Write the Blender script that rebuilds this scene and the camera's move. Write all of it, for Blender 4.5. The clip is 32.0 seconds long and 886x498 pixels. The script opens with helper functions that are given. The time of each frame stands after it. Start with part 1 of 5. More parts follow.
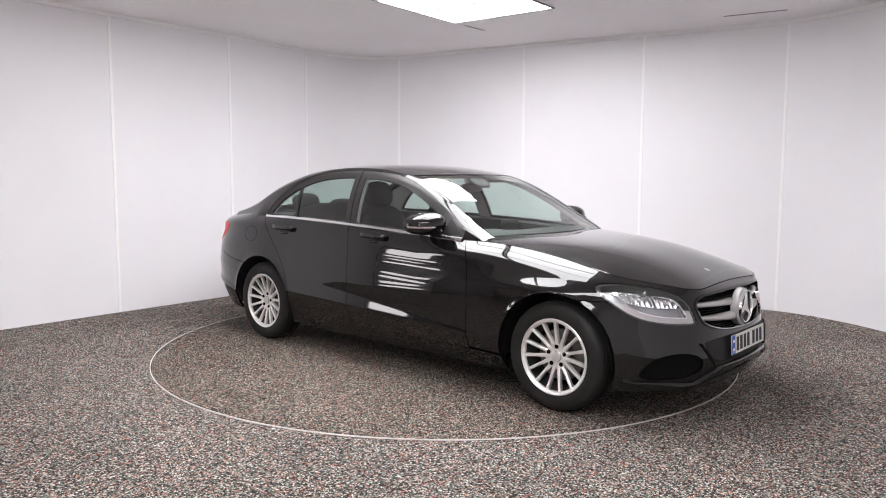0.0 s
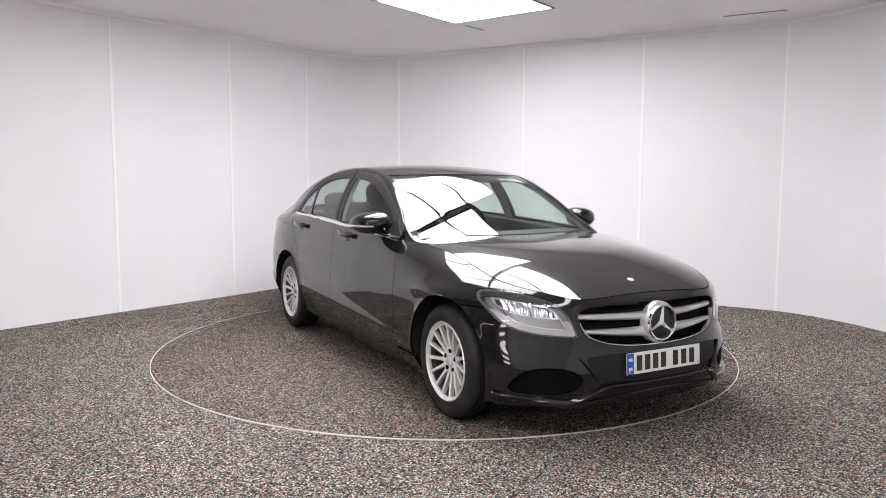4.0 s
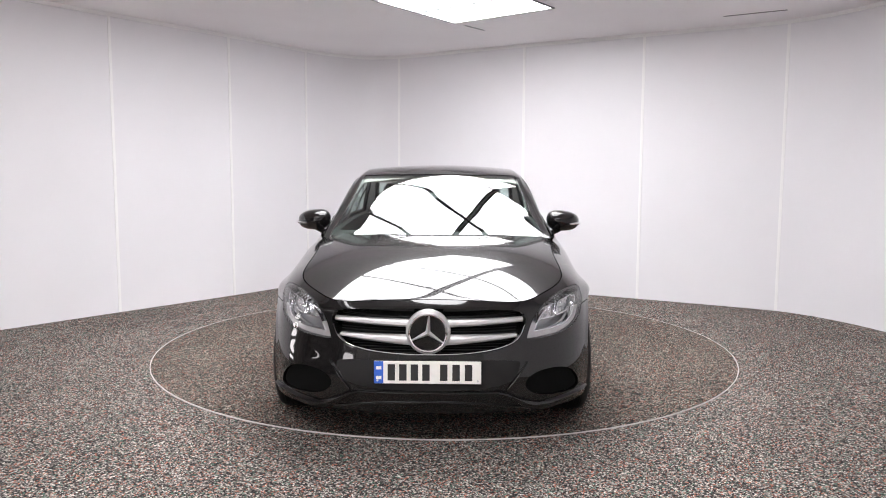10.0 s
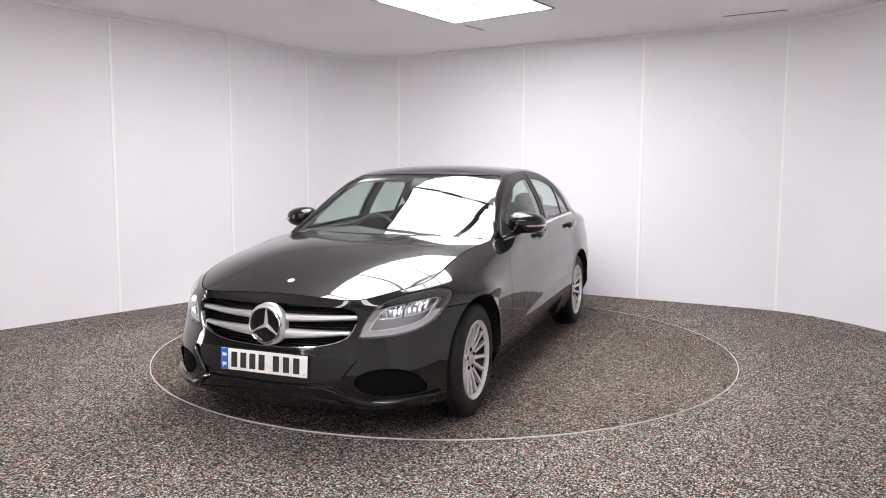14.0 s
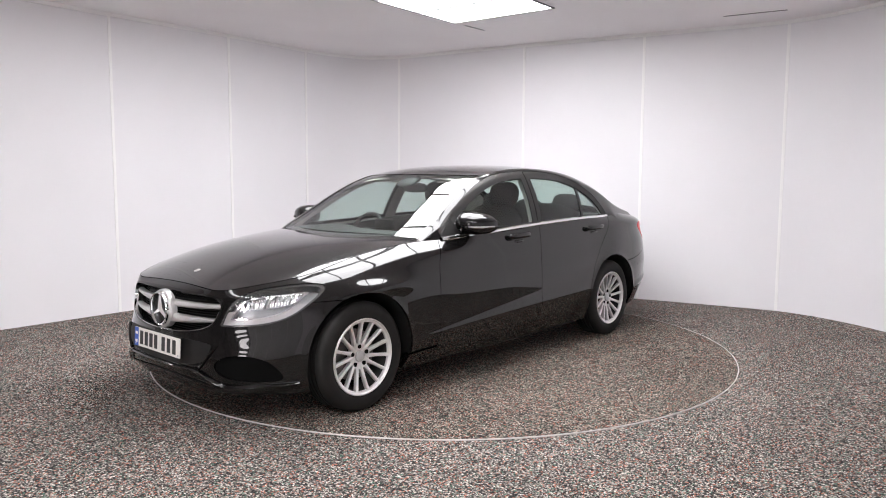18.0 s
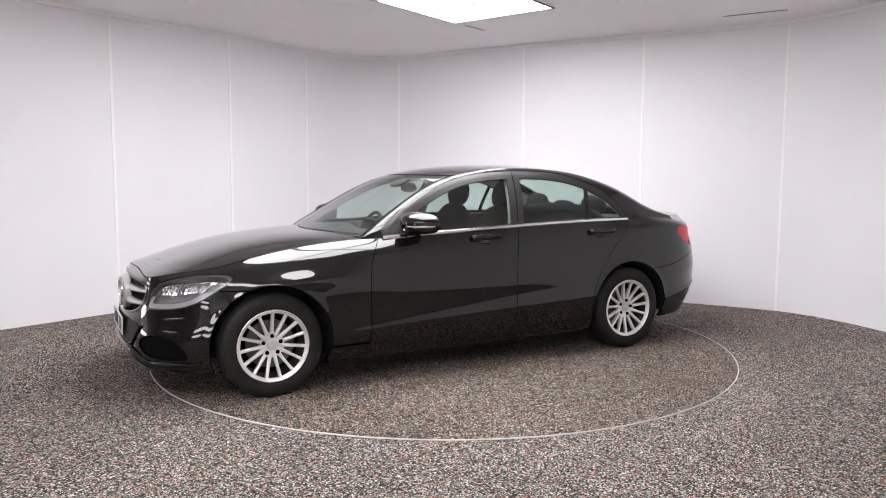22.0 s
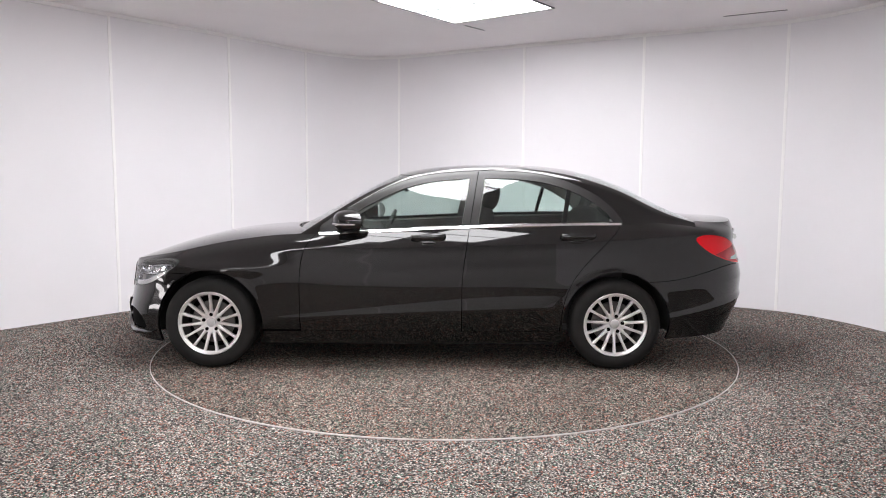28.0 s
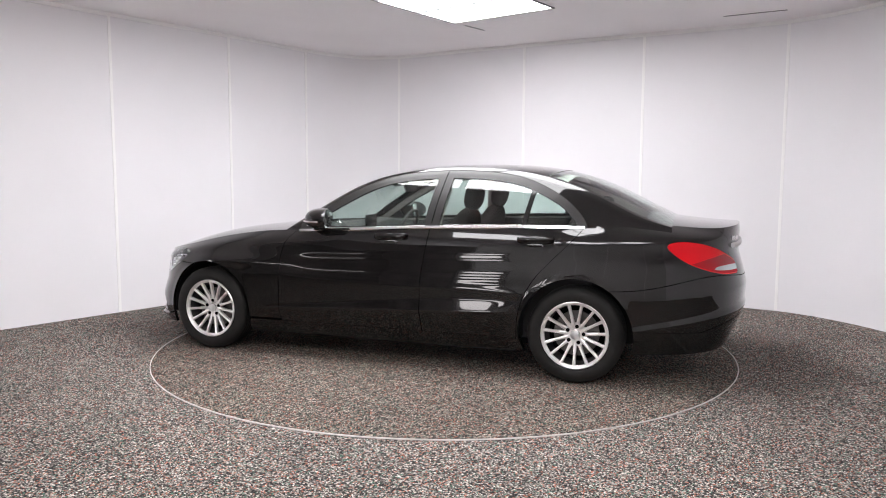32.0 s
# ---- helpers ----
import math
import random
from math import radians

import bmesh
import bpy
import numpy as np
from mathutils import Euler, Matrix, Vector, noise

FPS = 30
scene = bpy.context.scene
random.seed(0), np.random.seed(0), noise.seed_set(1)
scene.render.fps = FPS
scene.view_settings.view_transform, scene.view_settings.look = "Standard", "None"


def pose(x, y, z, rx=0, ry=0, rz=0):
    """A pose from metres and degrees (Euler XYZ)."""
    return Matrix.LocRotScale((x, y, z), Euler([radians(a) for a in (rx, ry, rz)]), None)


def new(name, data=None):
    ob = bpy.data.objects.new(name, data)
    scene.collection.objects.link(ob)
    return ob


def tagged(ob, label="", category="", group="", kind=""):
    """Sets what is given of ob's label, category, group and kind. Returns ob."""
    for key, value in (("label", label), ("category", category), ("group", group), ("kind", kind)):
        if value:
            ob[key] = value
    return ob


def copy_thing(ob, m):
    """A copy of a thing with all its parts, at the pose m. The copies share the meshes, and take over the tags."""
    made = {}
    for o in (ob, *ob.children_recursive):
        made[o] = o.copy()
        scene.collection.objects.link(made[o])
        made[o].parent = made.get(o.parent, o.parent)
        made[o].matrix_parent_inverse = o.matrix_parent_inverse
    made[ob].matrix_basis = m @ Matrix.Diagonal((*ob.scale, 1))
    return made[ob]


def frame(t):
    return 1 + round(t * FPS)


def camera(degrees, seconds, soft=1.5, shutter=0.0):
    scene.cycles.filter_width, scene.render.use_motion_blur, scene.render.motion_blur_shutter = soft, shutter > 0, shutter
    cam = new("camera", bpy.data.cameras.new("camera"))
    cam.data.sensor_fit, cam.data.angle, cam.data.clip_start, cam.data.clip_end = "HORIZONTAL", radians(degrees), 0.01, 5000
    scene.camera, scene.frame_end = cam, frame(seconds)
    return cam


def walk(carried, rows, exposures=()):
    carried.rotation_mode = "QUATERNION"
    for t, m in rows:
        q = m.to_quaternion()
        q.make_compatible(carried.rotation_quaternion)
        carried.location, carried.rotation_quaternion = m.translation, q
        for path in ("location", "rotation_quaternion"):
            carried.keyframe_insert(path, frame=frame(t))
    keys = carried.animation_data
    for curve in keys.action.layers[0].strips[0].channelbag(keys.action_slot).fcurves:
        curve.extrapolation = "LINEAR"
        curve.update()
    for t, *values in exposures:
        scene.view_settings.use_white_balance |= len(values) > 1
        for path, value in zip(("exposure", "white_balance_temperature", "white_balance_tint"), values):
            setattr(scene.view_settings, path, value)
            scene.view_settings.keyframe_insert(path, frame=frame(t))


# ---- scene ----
# ---- camera: one tripod camera that stands still ----
cam = camera(62.0, 32.0, soft=1.0)
CAM = (0.0, -5.924, 1.352)
cam_pose = Matrix.Translation(CAM) @ pose(0, 0, 0, 90 - 5.645, 0, 0.118) @ pose(0, 0, 0, 0, 0, 0.222)
walk(cam, [(0.0, cam_pose), (32.0, cam_pose)], exposures=[(0.0, 0.0), (32.0, 0.0)])

# ---- world: a closed windowless room, so the sky outside hardly counts ----
world = bpy.data.worlds.new("world")
world.use_nodes = True
world.node_tree.nodes["Background"].inputs["Color"].default_value = (0.8, 0.85, 0.9, 1)
world.node_tree.nodes["Background"].inputs["Strength"].default_value = 0.05
scene.world = world
LIGHT = 14.0      # glow of the ceiling light panels


# ---- materials ----
def material(name, color=(0.8, 0.8, 0.8), rough=0.5, metal=0.0, spec=0.5, coat=0.0, glow=0.0, bump=None, vary=None):
    """Principled material. bump: (scale, strength); vary: (scale, amount) of light and dark blotches."""
    m = bpy.data.materials.new(name)
    m.use_nodes = True
    nt = m.node_tree
    b = nt.nodes["Principled BSDF"]
    b.inputs["Base Color"].default_value = (*color, 1)
    b.inputs["Roughness"].default_value = rough
    b.inputs["Metallic"].default_value = metal
    b.inputs["Specular IOR Level"].default_value = spec
    b.inputs["Coat Weight"].default_value = coat
    b.inputs["Coat Roughness"].default_value = 0.02
    if glow:
        b.inputs["Emission Color"].default_value = (*color, 1)
        b.inputs["Emission Strength"].default_value = glow
    tc = nt.nodes.new("ShaderNodeTexCoord")
    if bump:
        n = nt.nodes.new("ShaderNodeTexNoise")
        n.inputs["Scale"].default_value, n.inputs["Detail"].default_value = bump[0], 4
        nt.links.new(tc.outputs["Object"], n.inputs["Vector"])
        bp = nt.nodes.new("ShaderNodeBump")
        bp.inputs["Strength"].default_value, bp.inputs["Distance"].default_value = bump[1], 0.002
        nt.links.new(n.outputs["Fac"], bp.inputs["Height"])
        nt.links.new(bp.outputs["Normal"], b.inputs["Normal"])
    if vary:
        n = nt.nodes.new("ShaderNodeTexNoise")
        n.inputs["Scale"].default_value, n.inputs["Detail"].default_value = vary[0], 6
        nt.links.new(tc.outputs["Object"], n.inputs["Vector"])
        r = nt.nodes.new("ShaderNodeValToRGB")
        lo, hi = 1 - vary[1], 1 + vary[1]
        r.color_ramp.elements[0].position, r.color_ramp.elements[1].position = 0.3, 0.7
        r.color_ramp.elements[0].color = (*(min(1, c * lo) for c in color), 1)
        r.color_ramp.elements[1].color = (*(min(1, c * hi) for c in color), 1)
        nt.links.new(n.outputs["Fac"], r.inputs["Fac"])
        nt.links.new(r.outputs["Color"], b.inputs["Base Color"])
    return m


def glass_material(name, tint, gloss=1.0, least=0.075):
    """Thin tinted pane: what lies behind shows through the tint, and the face mirrors by Fresnel."""
    m = bpy.data.materials.new(name)
    m.use_nodes = True
    nt = m.node_tree
    nt.nodes.clear()
    out = nt.nodes.new("ShaderNodeOutputMaterial")
    mix = nt.nodes.new("ShaderNodeMixShader")
    tr = nt.nodes.new("ShaderNodeBsdfTransparent")
    gl = nt.nodes.new("ShaderNodeBsdfGlossy")
    lw = nt.nodes.new("ShaderNodeLayerWeight")
    lw.inputs["Blend"].default_value = 0.5
    pw = nt.nodes.new("ShaderNodeMath")
    pw.operation = "POWER"
    pw.inputs[1].default_value = 5.0
    fr = nt.nodes.new("ShaderNodeMapRange")
    fr.inputs["To Min"].default_value, fr.inputs["To Max"].default_value = least, 1.0
    nt.links.new(lw.outputs["Facing"], pw.inputs[0])
    nt.links.new(pw.outputs["Value"], fr.inputs["Value"])
    tr.inputs["Color"].default_value = (*tint, 1)
    gl.inputs["Color"].default_value = (gloss, gloss, gloss, 1)
    gl.inputs["Roughness"].default_value = 0.0
    nt.links.new(fr.outputs["Result"], mix.inputs["Fac"])
    nt.links.new(tr.outputs["BSDF"], mix.inputs[1])
    nt.links.new(gl.outputs["BSDF"], mix.inputs[2])
    nt.links.new(mix.outputs["Shader"], out.inputs["Surface"])
    return m


def carpet_material(name, seed, tone=(1, 1, 1)):
    """Dark bonded-chip floor: black, grey, white and a few red and green chips."""
    m = material(name, (0.1, 0.1, 0.1), 0.9, spec=0.15)
    nt = m.node_tree
    b = nt.nodes["Principled BSDF"]
    tc = nt.nodes["Texture Coordinate"]
    mp = nt.nodes.new("ShaderNodeMapping")
    mp.inputs["Location"].default_value = (seed, seed * 0.7, 0)
    nt.links.new(tc.outputs["Object"], mp.inputs["Vector"])
    wob = nt.nodes.new("ShaderNodeTexNoise")
    wob.inputs["Scale"].default_value, wob.inputs["Detail"].default_value = 60, 2
    nt.links.new(mp.outputs["Vector"], wob.inputs["Vector"])
    add = nt.nodes.new("ShaderNodeVectorMath")
    add.operation = "MULTIPLY_ADD"
    add.inputs[1].default_value = (0.012, 0.012, 0.0)
    nt.links.new(wob.outputs["Color"], add.inputs[0])
    nt.links.new(mp.outputs["Vector"], add.inputs[2])
    v = nt.nodes.new("ShaderNodeTexVoronoi")
    v.inputs["Scale"].default_value = 165
    nt.links.new(add.outputs["Vector"], v.inputs["Vector"])
    sep = nt.nodes.new("ShaderNodeSeparateColor")
    nt.links.new(v.outputs["Color"], sep.inputs["Color"])
    ramp = nt.nodes.new("ShaderNodeValToRGB")
    ramp.color_ramp.interpolation = "CONSTANT"
    stops = [(0.0, (0.014, 0.014, 0.015)), (0.34, (0.050, 0.047, 0.044)), (0.49, (0.125, 0.115, 0.105)), (0.64, (0.27, 0.245, 0.222)),
             (0.76, (0.50, 0.455, 0.415)), (0.865, (0.42, 0.14, 0.09)), (0.925, (0.09, 0.20, 0.15)), (0.965, (0.78, 0.73, 0.675))]
    ramp.color_ramp.elements[0].position, ramp.color_ramp.elements[0].color = 0.0, (*(a * b for a, b in zip(stops[0][1], tone)), 1)
    ramp.color_ramp.elements[1].position, ramp.color_ramp.elements[1].color = stops[1][0], (*(a * b for a, b in zip(stops[1][1], tone)), 1)
    for at, c in stops[2:]:
        e = ramp.color_ramp.elements.new(at)
        e.color = (*(a * b for a, b in zip(c, tone)), 1)
    nt.links.new(sep.outputs["Red"], ramp.inputs["Fac"])
    big = nt.nodes.new("ShaderNodeTexNoise")
    big.inputs["Scale"].default_value, big.inputs["Detail"].default_value = 0.9, 5
    nt.links.new(mp.outputs["Vector"], big.inputs["Vector"])
    shade = nt.nodes.new("ShaderNodeMapRange")
    shade.inputs["From Min"].default_value, shade.inputs["From Max"].default_value = 0.3, 0.7
    shade.inputs["To Min"].default_value, shade.inputs["To Max"].default_value = 0.86, 1.12
    nt.links.new(big.outputs["Fac"], shade.inputs["Value"])
    mul = nt.nodes.new("ShaderNodeVectorMath")
    mul.operation = "SCALE"
    nt.links.new(ramp.outputs["Color"], mul.inputs[0])
    nt.links.new(shade.outputs["Result"], mul.inputs["Scale"])
    nt.links.new(mul.outputs["Vector"], b.inputs["Base Color"])
    bp = nt.nodes.new("ShaderNodeBump")
    bp.inputs["Strength"].default_value, bp.inputs["Distance"].default_value = 0.6, 0.003
    nt.links.new(v.outputs["Distance"], bp.inputs["Height"])
    bp.invert = True
    nt.links.new(bp.outputs["Normal"], b.inputs["Normal"])
    return m


M_WALL = material("wall_panel_white", (0.845, 0.83, 0.855), 0.38, spec=0.35, bump=(7, 0.05), vary=(0.8, 0.02))
M_TRIM = material("wall_trim_white", (0.93, 0.92, 0.92), 0.3)
M_CEIL = material("ceiling_paint", (0.92, 0.89, 0.905), 0.7, spec=0.2, bump=(60, 0.08), vary=(0.7, 0.03))
M_FLOOR = carpet_material("floor_chips", 0.0)
# browner than the floor; its darker tone also stands in for the car's shadow
M_TABLE = carpet_material("turntable_chips", 3.3, (0.80, 0.76, 0.72))
M_RING = material("ring_strip", (0.58, 0.55, 0.54), 0.45, spec=0.4)
M_PANEL = material("light_panel", (0.985, 0.975, 1.0), 0.5, glow=LIGHT)
M_TUBE = material("tube_glow", (1.0, 0.95, 0.96), 0.5, glow=10.0)
M_BACK = material("back_wall_grey", (0.58, 0.56, 0.56), 0.6, vary=(1.2, 0.08))
M_BAY = material("bay_wall", (0.52, 0.485, 0.475), 0.8, vary=(1.5, 0.3))
M_FRAME = material("light_frame", (0.16, 0.155, 0.155), 0.45)
M_PAINT = material("black_car_paint", (0.0050, 0.0046, 0.0047), 0.25, spec=0.04, coat=1.0)
M_PAINT.node_tree.nodes["Principled BSDF"].inputs["Coat IOR"].default_value = 1.53
M_PAINT.node_tree.nodes["Principled BSDF"].inputs["Coat Roughness"].default_value = 0.03
M_BLACK = material("black_plastic", (0.011, 0.0105, 0.0105), 0.55, spec=0.3, bump=(400, 0.1))
M_GLOSS = material("gloss_black_trim", (0.008, 0.008, 0.008), 0.12)
M_SATIN = material("satin_black_frame", (0.016, 0.015, 0.015), 0.42, spec=0.4)
M_SHUT = material("dark_gap", (0.003, 0.003, 0.003), 0.9, spec=0.1)
M_CHROME = material("chrome", (0.86, 0.86, 0.87), 0.08, metal=1.0)
M_SILVER = material("matt_silver", (0.62, 0.61, 0.61), 0.4, metal=0.6, bump=(90, 0.02))
M_ALLOY = material("alloy_silver", (0.86, 0.845, 0.84), 0.28, metal=0.6, bump=(120, 0.03))
M_TYRE = material("tyre_rubber", (0.012, 0.0115, 0.011), 0.6, spec=0.3, bump=(160, 0.25), vary=(9, 0.25))
M_BARREL = material("rim_barrel", (0.045, 0.043, 0.042), 0.5, metal=0.3, vary=(14, 0.3))
M_DISC = material("brake_steel", (0.17, 0.16, 0.155), 0.45, metal=1.0, vary=(20, 0.2))
M_FABRIC = material("seat_fabric", (0.022, 0.021, 0.021), 0.85, spec=0.2, bump=(260, 0.4), vary=(30, 0.2))
M_DASH = material("dash_plastic", (0.028, 0.027, 0.027), 0.6, bump=(300, 0.2))
M_LINER = material("headliner_cloth", (0.50, 0.47, 0.44), 0.9, spec=0.1, bump=(200, 0.2))
M_PILLAR = material("pillar_trim", (0.30, 0.285, 0.27), 0.7, bump=(200, 0.1))
M_PLATE = material("plate_white", (0.90, 0.88, 0.83), 0.4, vary=(30, 0.03))
M_INK = material("plate_black", (0.02, 0.02, 0.02), 0.5)
M_BLUE = material("plate_blue", (0.03, 0.12, 0.55), 0.4)
M_RED = material("lamp_red", (0.80, 0.003, 0.012), 0.30, spec=0.15, coat=0.25)
M_CLEAR = material("lamp_clear", (0.55, 0.55, 0.56), 0.12, coat=1.0)
M_REFLECT = material("lamp_reflector", (0.78, 0.78, 0.79), 0.14, metal=1.0, bump=(30, 0.1))
M_MIRROR = material("mirror_glass", (0.8, 0.82, 0.82), 0.01, metal=1.0)
M_GLASS = glass_material("window_glass", (0.72, 0.83, 0.79))
M_SCREEN = glass_material("windscreen_glass", (0.82, 0.92, 0.885), least=0.10)
M_LENS = glass_material("lamp_lens", (0.96, 0.97, 0.98), least=0.04)


# ---- mesh helpers ----
def part(name, bm, mat, parent=None, label="", smooth=True, bevel=0.0):
    """Links a bmesh as one mesh object under a thing or part."""
    me = bpy.data.meshes.new(name)
    bmesh.ops.recalc_face_normals(bm, faces=bm.faces)
    bm.to_mesh(me)
    bm.free()
    me.materials.append(mat)
    for p in me.polygons:
        p.use_smooth = smooth
    if smooth:
        me.set_sharp_from_angle(angle=radians(38))
    ob = new(name, me)
    if bevel:
        mod = ob.modifiers.new("bevel", "BEVEL")
        mod.width, mod.segments, mod.limit_method, mod.angle_limit = bevel, 2, "ANGLE", radians(40)
    if parent:
        ob.parent = parent
    if label:
        tagged(ob, label)
    return ob


def box(bm, c, size, m=None):
    """A box about c, in the pose m."""
    r = bmesh.ops.create_cube(bm, size=1.0, matrix=(m or Matrix()) @ Matrix.Translation(c) @ Matrix.Diagonal((*size, 1)))
    return r["verts"]


def rod(bm, a, b, r, seg=10, r2=None):
    a, b = Vector(a), Vector(b)
    d = b - a
    m = Matrix.Translation((a + b) / 2) @ d.to_track_quat("Z", "Y").to_matrix().to_4x4()
    bmesh.ops.create_cone(bm, cap_ends=True, segments=seg, radius1=r, radius2=r if r2 is None else r2, depth=d.length, matrix=m)


def tube(bm, pts, r, seg=8, flat=1.0, closed=False):
    """A round (or flattened) bar along points."""
    pts = [Vector(p) for p in pts]
    rings = []
    n = len(pts)
    for i, p in enumerate(pts):
        t = (pts[(i + 1) % n] - pts[i - 1]) if closed else (pts[min(i + 1, n - 1)] - pts[max(i - 1, 0)])
        t.normalize()
        side = t.cross(Vector((0, 0, 1)))
        if side.length < 1e-4:
            side = Vector((1, 0, 0))
        side.normalize()
        up = side.cross(t)
        rings.append([bm.verts.new(p + side * (r * math.cos(k * 2 * math.pi / seg)) + up * (r * flat * math.sin(k * 2 * math.pi / seg))) for k in range(seg)])
    for i in range(n if closed else n - 1):
        a, b = rings[i], rings[(i + 1) % n]
        for k in range(seg):
            bm.faces.new((a[k], a[(k + 1) % seg], b[(k + 1) % seg], b[k]))
    if not closed:
        bm.faces.new(rings[0][::-1])
        bm.faces.new(rings[-1])


def lathe(bm, profile, seg=48, m=None, closed=False):
    """Turns (radius, along) pairs about the local y axis."""
    m = m or Matrix()
    rings = []
    for r, y in profile:
        rings.append([bm.verts.new(m @ Vector((r * math.cos(k * 2 * math.pi / seg), y, r * math.sin(k * 2 * math.pi / seg)))) for k in range(seg)])
    for i in range(len(rings) - (0 if closed else 1)):
        a, b = rings[i], rings[(i + 1) % len(rings)]
        for k in range(seg):
            bm.faces.new((a[k], a[(k + 1) % seg], b[(k + 1) % seg], b[k]))
    return rings


def ellipsoid(bm, c, size, power=2.4, nu=28, nv=16):
    """A rounded box: a superellipsoid."""
    rows = []

    def sp(a, e):
        return math.copysign(abs(a) ** e, a)
    e = 2 / power
    for i in range(nv + 1):
        b = -math.pi / 2 + math.pi * i / nv
        rows.append([bm.verts.new((c[0] + size[0] * sp(math.cos(b), e) * sp(math.cos(a), e), c[1] + size[1] * sp(math.cos(b), e) * sp(math.sin(a), e), c[2] + size[2] * sp(math.sin(b), e)))
                     for a in (k * 2 * math.pi / nu for k in range(nu))])
    for r, q in zip(rows, rows[1:]):
        for k in range(nu):
            bm.faces.new((r[k], r[(k + 1) % nu], q[(k + 1) % nu], q[k]))
    bmesh.ops.remove_doubles(bm, verts=bm.verts, dist=1e-4)


def spline(xs, ys):
    """Natural cubic spline through points; straight on past its ends."""
    o = np.argsort(xs)
    x, y = np.asarray(xs, float)[o], np.asarray(ys, float)[o]
    n, h = len(x), np.diff(x)
    a = np.eye(n)
    r = np.zeros(n)
    for i in range(1, n - 1):
        a[i, i - 1:i + 2] = h[i - 1], 2 * (h[i - 1] + h[i]), h[i]
        r[i] = 6 * ((y[i + 1] - y[i]) / h[i] - (y[i] - y[i - 1]) / h[i - 1])
    s = np.linalg.solve(a, r)

    def f(q):
        q = np.asarray(q, float)
        c = np.clip(q, x[0], x[-1])
        i = np.clip(np.searchsorted(x, c) - 1, 0, n - 2)
        t, u, w = c - x[i], x[i + 1] - c, h[i]
        v = s[i] * u ** 3 / (6 * w) + s[i + 1] * t ** 3 / (6 * w) + (y[i] / w - s[i] * w / 6) * u + (y[i + 1] / w - s[i + 1] * w / 6) * t
        k0 = (y[1] - y[0]) / h[0] - h[0] * (2 * s[0] + s[1]) / 6
        k1 = (y[-1] - y[-2]) / h[-1] + h[-1] * (2 * s[-1] + s[-2]) / 6
        return v + np.where(q < x[0], (q - x[0]) * k0, 0) + np.where(q > x[-1], (q - x[-1]) * k1, 0)
    return f


def rounded(pts, times=3):
    """Closed outline with its corners cut round."""
    p = np.asarray(pts, float)
    for _ in range(times):
        q = np.roll(p, -1, 0)
        p = np.stack([0.75 * p + 0.25 * q, 0.25 * p + 0.75 * q], 1).reshape(-1, p.shape[1])
    return p


def inside(poly, X, Y):
    """Signed distance to a closed outline, positive inside."""
    X, Y = np.asarray(X, float), np.asarray(Y, float)
    best, odd = np.full(X.shape, 1e9), np.zeros(X.shape, bool)
    for (ax, ay), (bx, by) in zip(poly, np.roll(poly, -1, 0)):
        dx, dy = bx - ax, by - ay
        t = np.clip(((X - ax) * dx + (Y - ay) * dy) / max(dx * dx + dy * dy, 1e-12), 0, 1)
        best = np.minimum(best, np.hypot(X - ax - t * dx, Y - ay - t * dy))
        if abs(dy) > 1e-12:
            odd ^= ((ay > Y) != (by > Y)) & (X < ax + (Y - ay) * dx / dy)
    return np.where(odd, best, -best)


